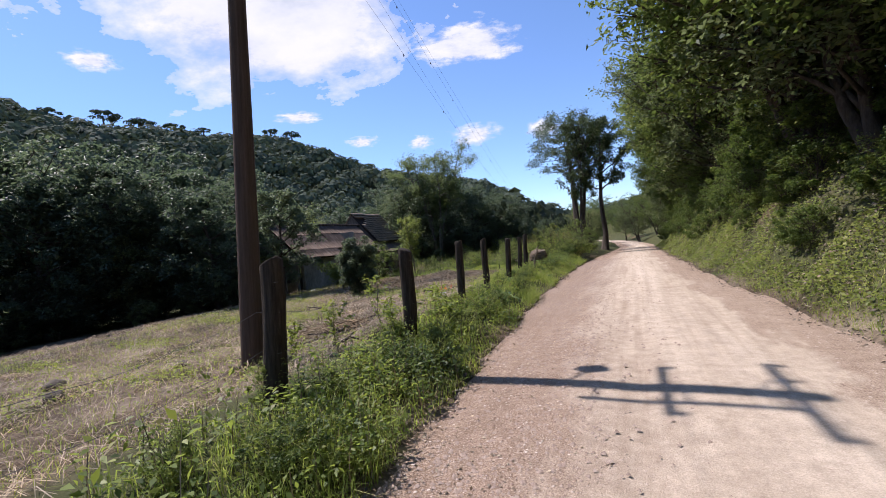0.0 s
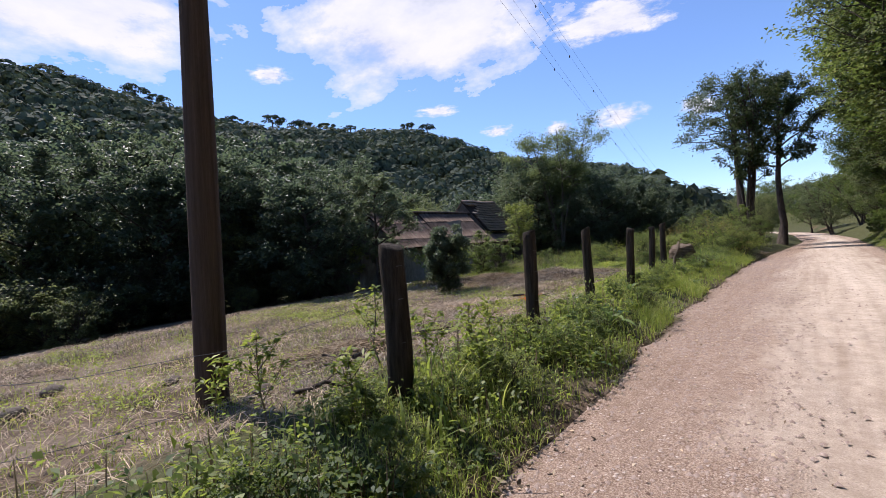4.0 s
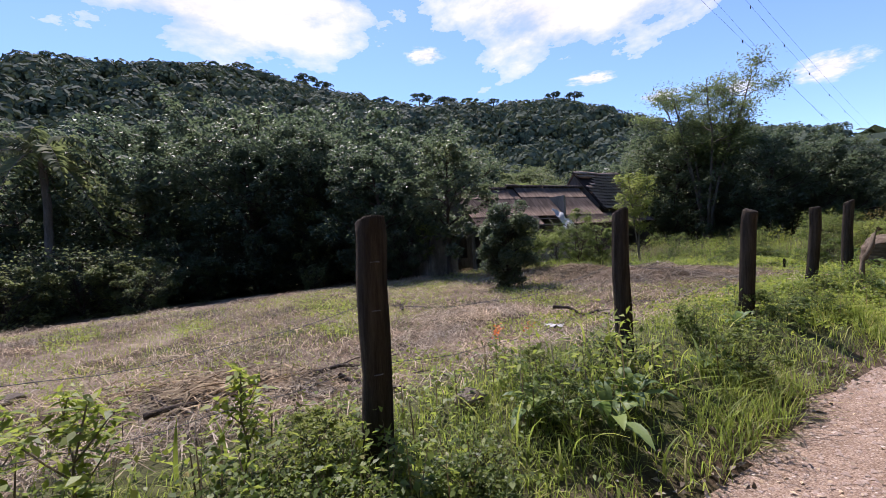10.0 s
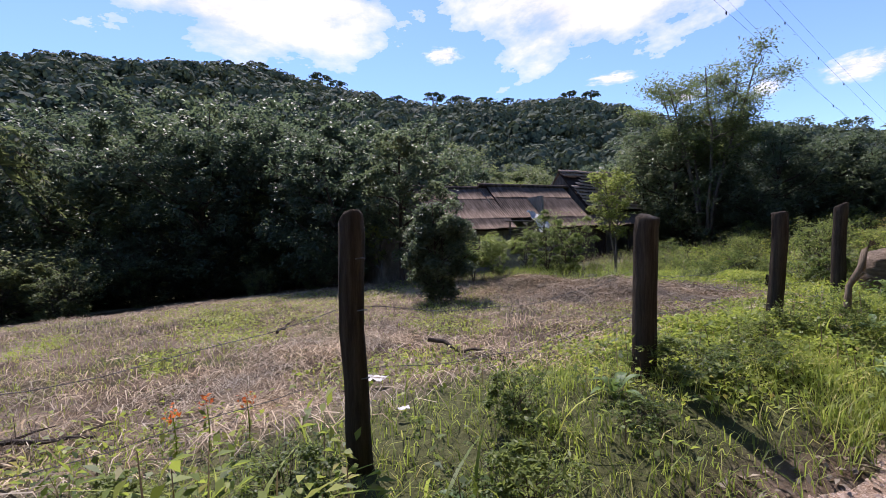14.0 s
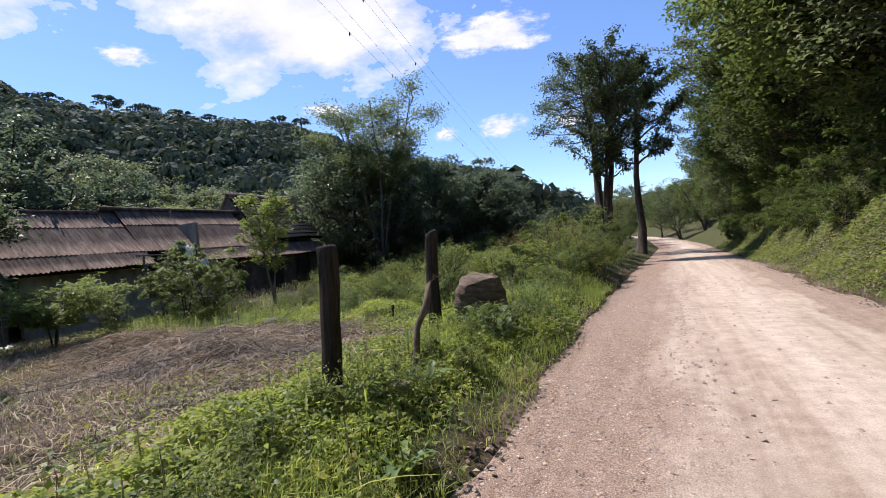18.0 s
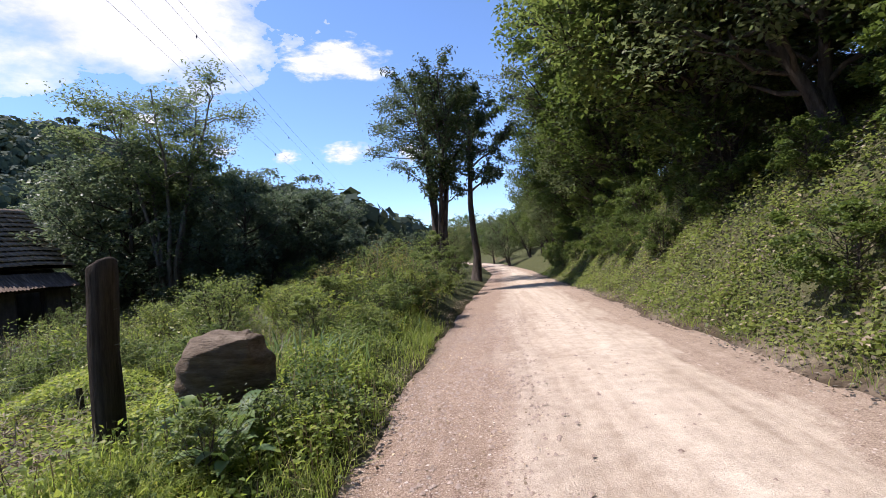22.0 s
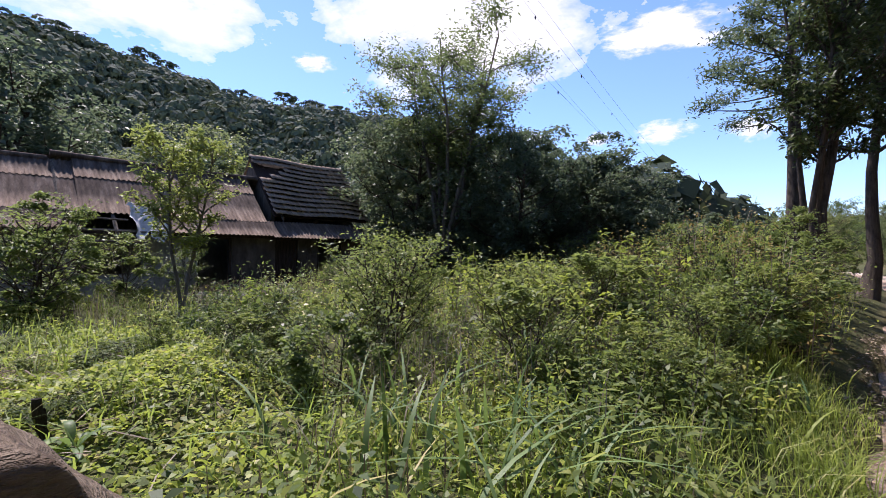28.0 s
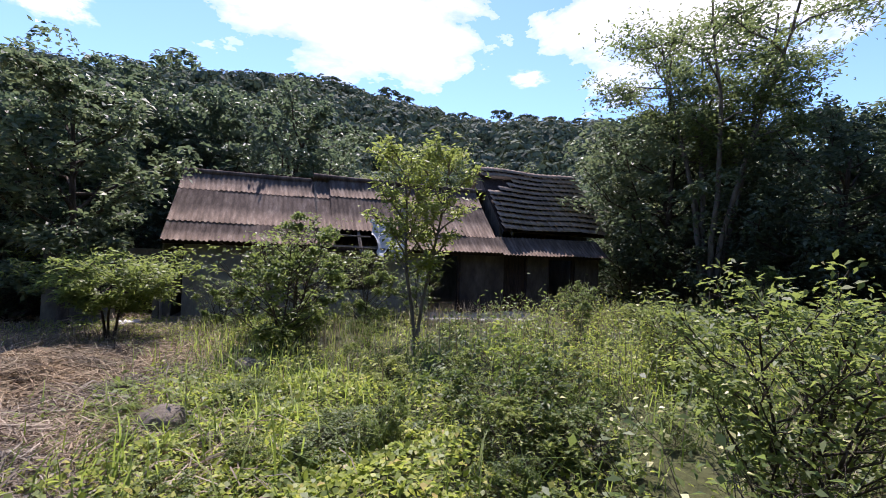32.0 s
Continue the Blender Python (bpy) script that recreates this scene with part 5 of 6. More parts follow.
bp = np.random.default_rng(330)
bq = bp.normal(size=(1500, 2)) * (0.75, 0.42) @ np.array([(0.78, 0.62), (-0.62, 0.78)]) + (-4.6, 4.4)
bz = ground_z(bq[:, 0], bq[:, 1]) + bp.uniform(0.03, 1.0, 1500) * 0.20 * np.exp(-((bq[:, 0] + 4.6) / 0.9) ** 2 - ((bq[:, 1] - 4.4) / 0.8) ** 2) + 0.03


def litter(x, y, s, seed, label):
    rng = np.random.default_rng(seed)
    n = 7
    g = np.linspace(-1, 1, n)
    gx, gy = np.meshgrid(g, g)
    v = np.column_stack([(gx * s).ravel(), (gy * s * 0.6).ravel(), (0.10 * s * rng.normal(size=n * n) + s * 0.16 * np.abs(np.sin(gx * 3 + gy * 2)).ravel())])
    i = (np.arange(n - 1)[:, None] * n + np.arange(n - 1)[None, :]).ravel()
    o = part("plastic_litter", (v, np.column_stack([i, i + 1, i + n + 1, i + n])), M_LITTER, None, "", True)
    o.matrix_world = pose(x, y, float(ground_z(x, y)) + 0.10, 0, 0, seed * 37)
    tagged(o, label, "litter")


litter(-3.7, 8.6, 0.13, 1, "crumpled white plastic bag in field weeds")
litter(-2.5, 8.4, 0.045, 2, "small white plastic scrap in field weeds")
litter(-14.3, 15.3, 0.2, 3, "white plastic scrap beside the house wall")


# ---- ground plants ----
def scatter(rng, n, x0, x1, y0, y1, keep=None):
    x, y = rng.uniform(x0, x1, n), rng.uniform(y0, y1, n)
    if keep is not None:
        k = keep(x, y) > rng.uniform(0, 1, n)
        x, y = x[k], y[k]
    return np.column_stack([x, y, ground_z(x, y)])


def off_rock(x, y):
    return (((x - bx) / 0.62) ** 2 + ((y - by) / 0.55) ** 2 > 1) * 1.0


def off_leaves(x, y):
    """Weeds stay short round the large-leaved plants."""
    return 1 - 0.8 * np.exp(-((x + 1.75) / 0.45) ** 2 - ((y - 16.65) / 0.45) ** 2)


def off_path(x, y):
    """Plants are trodden short where one walks off the road."""
    return 1 - 0.75 * np.exp(-((y - 18.38) / 0.30) ** 2) * (x > -3.4)


def stuff(name, vf, mat, label, category):
    return tagged(part(name, vf, mat, None), label, category, kind="stuff")


def weeds(rng, base, height, n_leaf, leaf_l, leaf_w, bend=0.25, low=0.25):
    """Leafy plants: thin stems with leaves all along. Returns the leaves and the stems."""
    n = len(base)
    a = rng.uniform(0, 2 * np.pi, n)
    lean = np.column_stack([np.cos(a), np.sin(a), np.zeros(n)]) * (bend * rng.uniform(0.1, 1.2, n))[:, None]
    h = np.broadcast_to(height, (n,)) * rng.uniform(0.55, 1.25, n)
    u = rng.uniform(low, 1.0, (n, n_leaf))
    c = base[:, None, :] + (lean[:, None, :] * u[..., None] + np.array([0, 0, 1.0]) * u[..., None]) * h[:, None, None]
    c = c + rng.normal(size=c.shape) * (0.06 + 0.06 * h[:, None, None]) * np.array([1, 1, 0.5])
    lv = leaves(rng, c.reshape(-1, 3), leaf_l, leaf_w, 0.05, 0.75)
    top = base + (lean + [0, 0, 1]) * h[:, None]
    s = np.column_stack([-np.sin(a), np.cos(a), np.zeros(n)]) * 0.005
    mid = base + (lean * 0.4 + [0, 0, 0.55]) * h[:, None]
    v = np.stack([base - s, base + s, mid + s, mid - s, top + s * 0.4, top - s * 0.4], axis=1).reshape(-1, 3)
    i = np.arange(n)[:, None] * 6
    return lv, (v, np.concatenate([i + [[0, 1, 2, 3]], i + [[3, 2, 4, 5]]]))


def straws(rng, c, length, width):
    """Stalks lying about, each a narrow strip slightly bent and tilted."""
    n = len(c)
    a = rng.uniform(0, 2 * np.pi, n)
    d = unit(np.column_stack([np.cos(a), np.sin(a), 0.18 * rng.normal(size=n)])) * (length * rng.uniform(0.4, 1.4, n))[:, None]
    s = np.column_stack([-np.sin(a), np.cos(a), 0.5 * rng.normal(size=n)]) * (width * rng.uniform(0.6, 1.4, n))[:, None] * 0.5
    up = np.column_stack([np.zeros((n, 2)), 0.03 + 0.06 * rng.uniform(size=n)])
    v = np.stack([c - d / 2 - s, c - d / 2 + s, c + s + up, c - s + up, c + d / 2 + s * 0.6, c + d / 2 - s * 0.6], axis=1)
    i = np.arange(n)[:, None] * 6
    return v.reshape(-1, 3), np.concatenate([i + [[0, 1, 2, 3]], i + [[3, 2, 4, 5]]])


stuff("brush_pile", straws(bp, np.column_stack([bq, bz]), 0.62, 0.013), M_TWIG, "low pile of dry brown twigs and stalks", "brush")
rng = np.random.default_rng(900)
outer = lambda y: np.interp(y, [0, 5, 8], [1.0, 1.25, 1.7])
dl = lambda x, y: left_edge(y) - x
clump = lambda x, y, k, o: smooth_step(-0.2, 0.5, wave(x * k + o, y * k - o))

# grass on the verge
keep = lambda x, y: smooth_step(-0.05, 0.08, dl(x, y)) * (1 - smooth_step(outer(y), outer(y) + 1.1, dl(x, y))) * (0.25 + 0.75 * clump(x, y, 1.7, 3)) * off_rock(x, y) * off_path(x, y)
p1 = scatter(rng, 150000, -5, 0.4, -4.5, 24, keep)
hh = 0.15 + 0.18 * clump(p1[:, 0], p1[:, 1], 1.3, 8)
stuff("verge_grass", blades(rng, p1, hh, 0.0075, 0.85), M_GRASS, "lush green grass along the road verge", "grass")
p2 = scatter(rng, 3000, -4.5, 0.2, -4.5, 30, lambda x, y: smooth_step(0.15, 0.4, dl(x, y)) * (1 - smooth_step(1.2, 2.6, dl(x, y))) * clump(x, y, 1.1, 1) * off_rock(x, y) * off_path(x, y))
stuff("broad_blade_grass", blades(rng, p2, 0.44, 0.020, 0.85, 5), M_GRASS, "arching broad-bladed grass tufts on the verge", "grass")
# leafy weeds on the verge
p3 = scatter(rng, 8000, -4, 0.3, -4.5, 19, lambda x, y: smooth_step(0.02, 0.18, dl(x, y)) * (1 - smooth_step(outer(y) - 0.4, outer(y) + 0.8, dl(x, y))) * (0.15 + 0.85 * clump(x, y, 0.9, 5)) * (1 - 0.7 * smooth_step(4, 6, y) * (1 - smooth_step(11, 13, y))) * off_leaves(x, y) * off_rock(x, y) * off_path(x, y))
p3dark = wave(p3[:, 0] * 2.1 + 7, p3[:, 1] * 1.6) > np.where(p3[:, 1] < 3, 0.0, 0.4)
lv, sd = weeds(rng, p3[p3dark], 0.34, 19, 0.062, 0.036)
stuff("dark_verge_weeds", lv, M_LEAF_MID, "dark green leafy weeds on the verge", "weeds")
lv, sm = weeds(rng, p3[~p3dark], 0.30, 18, 0.058, 0.034)
stuff("verge_weeds", lv, M_WEED, "leafy green weeds on the verge", "weeds")
p3b = scatter(rng, 260, -2.6, 0.0, -4.5, 8.5, lambda x, y: smooth_step(0.4, 0.7, dl(x, y)) * (1 - smooth_step(1.3, 1.9, dl(x, y))) * clump(x, y, 1.6, 9))
lv, sm2 = weeds(rng, p3b, 0.50, 22, 0.085, 0.04, 0.2, 0.1)
stuff("tall_weeds", lv, M_WEED, "tall leafy weeds between the fence posts", "weeds")
stuff("weed_stems", stack([sm, sd, sm2]), M_TWIG, "thin weed stems", "weeds")
def green_patch(x, y):
    """Where low green has come up through the mown straw."""
    out = 0
    for px, py, sx, sy in ((-10.5, 7.6, 2.6, 1.0), (-9.0, -0.6, 1.4, 0.5), (-6.3, 1.2, 1.2, 0.5), (-12.5, 1.8, 1.6, 0.6), (-4.0, 6.4, 0.9, 0.6), (-7.2, 6.6, 1.4, 0.45), (-8.2, 12.2, 1.6, 0.9), (-6.2, 11.0, 1.4, 0.8), (-4.4, 9.0, 0.9, 1.2), (-11.5, 4.2, 1.5, 0.6), (-5.2, 17.3, 2.8, 0.9)):
        out = np.maximum(out, np.exp(-((x - px) / sx) ** 2 - ((y - py) / sy) ** 2))
    return smooth_step(0.2, 0.6, out + 0.25 * wave(x * 1.4, y * 1.4))


# mown straw and dry stalks on the field
dryk = lambda x, y: smooth_step(1.6, 3.0, dl(x, y)) * (0.45 + 0.55 * clump(x, y, 0.45, 2)) * (0.55 + 0.45 * clump(x, y, 1.3, 31)) * (1 - smooth_step(15, 18, y)) * (1 - 0.8 * green_patch(x, y))
p4 = scatter(rng, 190000, -18, -1.5, -7, 17.5, lambda x, y: dryk(x, y) * np.clip(6.0 / np.hypot(x - 0.5, y - 7), 0.12, 1))
p4[:, 2] += rng.uniform(0.0, 0.06, len(p4)) + 0.14 * rng.uniform(0, 1, len(p4)) * clump(p4[:, 0], p4[:, 1], 1.6, 5) ** 2
stuff("straw", straws(rng, p4, 0.30, 0.0065), M_STRAW, "flattened pale mown straw covering the field", "straw")
p5 = scatter(rng, 40000, -14, -2.2, -6, 17.5, lambda x, y: smooth_step(2.0, 3.0, dl(x, y)) * np.maximum.reduce([smooth_step(0.25, 0.6, wave(x * 0.5 + 1, y * 0.5)), np.exp(-((x + 6.5) / 2.8) ** 2 - ((y - 13.5) / 2.4) ** 2), np.exp(-((x + 9.6) / 1.8) ** 2 - ((y - 15.3) / 1.6) ** 2)]))
stuff("dry_stalks", blades(rng, p5, 0.36, 0.006, 1.15), M_TWIG, "tangled dry brown stalks", "dead weeds")
# creeping green on the field
p6 = scatter(rng, 70000, -16, -1.2, -7, 19, lambda x, y: smooth_step(1.2, 2.2, dl(x, y)) * np.maximum(clump(x, y, 0.6, 11) * (0.35 + 0.35 * smooth_step(6, 12, y)), 0.9 * green_patch(x, y), smooth_step(10.5, 13.5, y) * (1 - smooth_step(3.4, 5.0, dl(x, y)))) * off_rock(x, y))
p6[:, 2] += rng.uniform(0.02, 0.14, len(p6))
stuff("creeping_weeds", leaves(rng, p6, 0.06, 0.045, 0.1, 0.75), M_WEED, "low creeping green weeds", "weeds")
p6b = scatter(rng, 60000, -16, -2.0, -7, 18, lambda x, y: smooth_step(1.6, 3.0, dl(x, y)) * np.maximum(0.5 * (1 - 0.9 * clump(x, y, 0.45, 2)), green_patch(x, y)))
stuff("field_grass", blades(rng, p6b, 0.15, 0.008, 0.7), M_GRASS, "short regrowing field grass", "grass")

# low bright cover between the boulder and the house, and along the verge
p6c = scatter(rng, 165000, -10.5, -0.9, 9.5, 21, lambda x, y: smooth_step(0.4, 0.9, dl(x, y)) * np.maximum(np.exp(-((x + 6.2) / 3.0) ** 2 - ((y - 18.5) / 1.35) ** 2), (1 - smooth_step(2.0, 3.4, dl(x, y))) * smooth_step(9.5, 13, y) * (1 - smooth_step(18, 19.5, y))) * off_rock(x, y) * (1 - np.exp(-((x + 9.8) / 1.4) ** 2 - ((y - 15.4) / 1.4) ** 2)))
p6c[:, 2] += 0.03 + 0.16 * clump(p6c[:, 0], p6c[:, 1], 2.6, 3) * rng.uniform(0.4, 1.0, len(p6c))
stuff("low_green_cover", leaves(rng, p6c, 0.056, 0.042, 0.0, 0.85), M_WEED, "low bright green creeping leaves covering the ground", "weeds")

hp = rng.normal(size=(15000, 2)) * (1.7, 0.62)
hp = hp @ np.array([(0.94, -0.30), (0.30, 0.94)]) + (-8.6, 15.5)
hz = ground_z(hp[:, 0], hp[:, 1]) + rng.uniform(0, 1, 15000) * (0.04 + 0.34 * np.exp(-((hp[:, 0] + 9.4) / 1.3) ** 2 - ((hp[:, 1] - 15.5) / 0.8) ** 2))
tp = rng.normal(size=(22000, 2)) * (1.5, 0.95) + (-6.3, 15.6)
tz = ground_z(tp[:, 0], tp[:, 1]) + rng.uniform(0, 1, 22000) * (0.04 + 0.46 * np.exp(-((tp[:, 0] + 6.3) / 2.2) ** 2 - ((tp[:, 1] - 15.6) / 1.4) ** 2) * (0.4 + 0.6 * clump(tp[:, 0], tp[:, 1], 1.4, 6)))
stuff("dry_tangle", straws(rng, np.column_stack([tp, tz])[left_edge(tp[:, 1]) - tp[:, 0] > 2.2], 0.42, 0.008), M_TANGLE, "low tangle of dry brown stems beside the fence", "dead weeds")
stuff("dry_weed_heap", straws(rng, np.column_stack([hp, hz]), 0.50, 0.0075), M_TWIG, "heap of pulled dry brown weeds", "dead weeds")

# overgrown plot before the house
hgt = lambda x, y: 0.22 + 0.30 * clump(x, y, 0.5, 4) + 0.25 * clump(x, y, 1.1, 17) + 0.55 * np.exp(-((x + 3.2) / 2.4) ** 2 - ((y - 26) / 4.0) ** 2) + 0.18 * smooth_step(20, 24, y) - 0.20 * (1 - smooth_step(18.4, 20.4, y)) * smooth_step(-3.2, -4.2, x) - 0.22 * (1 - smooth_step(0.3, 1.2, dl(x, y)))
hgt_open = hgt
hgt = lambda x, y: hgt_open(x, y) * (0.55 + 0.45 * smooth_step(3.0, 6.5, np.hypot(x + 3.4, y - 18.4)))
plot = lambda x, y: smooth_step(0.3, 0.9, dl(x, y)) * np.maximum(smooth_step(18.2, 19.6, y), smooth_step(16.0, 18.0, y) * smooth_step(-3.4, -4.4, x)) * off_rock(x, y) * off_path(x, y)
p7 = scatter(rng, 10000, -14, 0, 16, 38, lambda x, y: plot(x, y) * (0.04 + 0.96 * clump(x, y, 1.1, 17)) * (0.15 + 0.85 * smooth_step(18.6, 20.0, y)) * np.clip(5.5 / np.hypot(x + 2, y - 18.5), 0.25, 1))
pw = wave(p7[:, 0] * 1.9 + 4, p7[:, 1] * 1.7)
p7d, p7e, p7 = p7[pw > 0.24], p7[pw < -0.22], p7[(pw <= 0.24) & (pw >= -0.22)]
lv, sm = weeds(rng, p7, hgt(p7[:, 0], p7[:, 1]), 26, 0.058, 0.032, 0.4, 0.1)
stuff("overgrown_weeds", lv, M_WEED, "waist-high tangle of leafy green weeds", "weeds")
lv, sm5 = weeds(rng, p7e, hgt(p7e[:, 0], p7e[:, 1]) * 0.8, 34, 0.045, 0.034, 0.45, 0.05)
stuff("small_leaved_weeds", lv, M_WEED, "low tangle of small rounded green leaves", "weeds")
lv, sm4 = weeds(rng, p7d, hgt(p7d[:, 0], p7d[:, 1]) * 1.25, 22, 0.078, 0.034, 0.3, 0.25)
stuff("dark_leafy_weeds", lv, M_LEAF_BANK, "taller darker weeds with long pointed leaves", "weeds")
p8 = scatter(rng, 1300, -6, -0.9, 22.8, 33, lambda x, y: plot(x, y) * clump(x, y, 0.8, 14))
lv, sm3 = weeds(rng, p8, hgt(p8[:, 0], p8[:, 1]) * 1.15, 22, 0.07, 0.04, 0.35, 0.3)
stuff("browning_brambles", lv, M_BROWNLEAF, "brown and yellow leaves on drying brambles", "weeds")
stuff("plot_stems", stack([sm, sm3, sm4, sm5]), M_TWIG, "thin stems among the weeds", "weeds")
p9 = scatter(rng, 34000, -14.5, -0.6, 15.5, 36, lambda x, y: plot(x, y) * (0.2 + 0.8 * clump(x, y, 0.6, 21)) * np.clip(6.5 / np.hypot(x + 2, y - 18.5), 0.25, 1))
p9b = scatter(rng, 260, -3.6, -1.0, 18.9, 22.5, lambda x, y: smooth_step(-0.1, 0.4, wave(x * 1.5, y * 1.3 + 1)))
stuff("strap_grass", blades(rng, p9b, 0.6, 0.024, 0.9, 5), M_BROAD, "arching broad strap-leaved grass clumps", "grass")
stuff("rank_grass", blades(rng, p9, 0.45, 0.012, 0.8), M_GRASS, "rank long grass before the house", "grass")
p10 = scatter(rng, 11000, -14.5, -2.6, 18.9, 31, lambda x, y: smooth_step(-0.05, 0.4, wave(x * 0.9 + 5, y * 0.8)))
stuff("dry_seed_grass", blades(rng, p10, 0.62, 0.007, 0.4), M_STRAW, "tall dry seed grass", "grass")

# bank beside the road
dr = lambda x, y: x - right_edge(y)
earthy = lambda x, y: smooth_step(0.3, 0.55, wave(x * 0.8, y * 0.9 + 2.2)) * smooth_step(1.1, 1.6, dr(x, y)) * (1 - smooth_step(2.8, 3.4, dr(x, y)))
p11 = scatter(rng, 330000, 3.5, 9, -6, 48, lambda x, y: smooth_step(0.05, 0.5, dr(x, y)) * (1 - 0.8 * earthy(x, y)) * (0.45 + 0.55 * clump(x, y, 1.5, 9)) * np.clip(9.0 / np.hypot(x - 1, y - 20), 0.25, 1) * (1 - 0.6 * smooth_step(4, 6, dr(x, y))))
p11[:, 2] += rng.uniform(0.0, 1.0, len(p11)) * (0.10 + 0.30 * clump(p11[:, 0], p11[:, 1], 1.9, 4))
pale = rng.uniform(0, 1, len(p11)) < 0.22
stuff("bank_creepers", leaves(rng, p11[~pale], 0.075, 0.052, -0.1, 0.4), M_LEAF_BRIGHT, "green creepers hanging over the road bank", "weeds")
stuff("bank_dry_leaves", leaves(rng, p11[pale], 0.070, 0.042, -0.2, 0.4), M_TWIG, "dry brown leaves and vines among the bank creepers", "dead leaves")
p12 = scatter(rng, 70000, 3.5, 7, -6, 50, lambda x, y: smooth_step(-0.10, 0.12, dr(x, y)) * (1 - smooth_step(0.7, 1.5, dr(x, y))) * (0.3 + 0.7 * clump(x, y, 1.2, 2)))
stuff("bank_grass", blades(rng, p12, 0.13, 0.007, 0.9), M_GRASS, "grass at the foot of the bank", "grass")

# gravel and dead leaves on the shoulder
p13 = scatter(rng, 60000, -1.2, 2.4, -4, 26, lambda x, y: (dl(x, y) < 0.05) * (1 - 0.94 * smooth_step(1.0, 2.1, -dl(x, y))) * (0.3 + 0.7 * clump(x, y, 1.4, 7)))
sv = np.array([(1, 0, 0), (-0.5, 0.87, 0.1), (-0.6, -0.8, 0), (0.1, 0.1, 0.75)])
sz = 0.006 + 0.030 * rng.uniform(0, 1, len(p13)) ** 3.5
an = rng.uniform(0, 6.28, len(p13))
ca, sa = np.cos(an)[:, None], np.sin(an)[:, None]
gx = (sv[None, :, 0] * ca - sv[None, :, 1] * sa) * sz[:, None]
gy = (sv[None, :, 0] * sa + sv[None, :, 1] * ca) * sz[:, None]
gz = sv[None, :, 2] * sz[:, None]
yy = p13[:, 1]
uu = (p13[:, 0] - left_edge(yy) + 0.1) / (right_edge(yy) - left_edge(yy) + 0.22)
rz = road_z(yy) - 0.02 + 0.05 * (1 - (2 * uu - 1) ** 2)
v = np.stack([gx + p13[:, 0:1], gy + p13[:, 1:2], gz + rz[:, None]], axis=2).reshape(-1, 3)
i = np.arange(len(p13))[:, None] * 4
stuff("shoulder_gravel", (v, np.concatenate([i + [[0, 1, 3]], i + [[1, 2, 3]], i + [[2, 0, 3]]])), M_GRAVEL, "loose angular gravel on the road shoulder", "gravel")
p14 = scatter(rng, 18000, -1.4, 0.8, -4, 30, lambda x, y: np.exp(-((dl(x, y) - 0.05) / 0.16) ** 2))
p14[:, 2] += 0.03
p15 = scatter(rng, 9000, -1.2, 2.0, -4.5, 26, lambda x, y: (dl(x, y) < 0.0) * (1 - smooth_step(0.3, 1.9, -dl(x, y))) * (0.25 + 0.75 * clump(x, y, 2.1, 13)))
u15 = (p15[:, 0] - left_edge(p15[:, 1]) + 0.1) / (right_edge(p15[:, 1]) - left_edge(p15[:, 1]) + 0.22)
p15[:, 2] = road_z(p15[:, 1]) - 0.012 + 0.05 * (1 - (2 * u15 - 1) ** 2)
stuff("leaf_scraps", leaves(rng, p15, 0.038, 0.024, 0.0, 0.9), M_STRAW, "pale dry leaf scraps on the gravel shoulder", "dead leaves")
p16 = scatter(rng, 16000, 3.0, 5.2, -4, 45, lambda x, y: np.exp(-((dr(x, y) - 0.02) / 0.22) ** 2))
p16[:, 2] = np.maximum(p16[:, 2], road_z(p16[:, 1]) - 0.012) + 0.012
stuff("bank_leaf_litter", leaves(rng, p16, 0.055, 0.034, 0.0, 0.8), M_TWIG, "dry brown leaf litter along the bank foot", "dead leaves")
stuff("dead_leaves", leaves(rng, p14, 0.06, 0.035, 0.0, 0.7), M_TWIG, "brown dead leaves along the road edge", "dead leaves")


# ---- single plants ----
def bush(name, m, seed, h, r, n, ll, lw, mat, label, group="", base=0.15):
    return make_tree(name, m, grow(seed, h, r, base, 0.03 * h / 2, 14, n, ll, lw, 0.10 * r + 0.03, 0.7, "round", 3, 4, 0.0, 0.5, 0.85), M_BARK, mat, label, "bush", group)


eg = np.random.default_rng(401)
ew, el = grow(401, 2.8, 0.8, 0.3, 0.05, 14, 100, 0.1, 0.05, 0.1, 0.7, "round", 3, 4)
eu = unit(eg.normal(size=(90, 3)))
ec = np.array([0, 0, 1.5]) + eu * (0.78, 0.78, 1.22) * eg.uniform(0.5, 1.0, (90, 1)) * np.where(eu[:, 2:3] > 0.3, 0.92, 1.05)
ek = eg.integers(0, 90, 17000)
ev = ec[ek] + unit(eg.normal(size=(17000, 3)) + 0.6 * eu[ek]) * (0.24 * eg.uniform(0.5, 1.0, 17000))[:, None]
make_tree("evergreen_bush", place(-9.4, 12.5), (ew, leaves(eg, ev[ev[:, 2] > 0.08], 0.10, 0.055, -0.2, 0.4)), M_BARK, M_LEAF_DARK, "dense dark evergreen bush before the house gable", "bush")
B1 = bush("leafy_bush", place(-10.8, 18.4), 402, 1.9, 0.9, 5200, 0.080, 0.042, M_LEAF_BANK, "leafy green bush among weeds", "plot bushes")
B2 = bush("leafy_bush", place(-12.2, 18.6), 403, 2.3, 0.9, 5600, 0.080, 0.040, M_LEAF_BANK, "tall leafy green bush close to the house", "plot bushes")
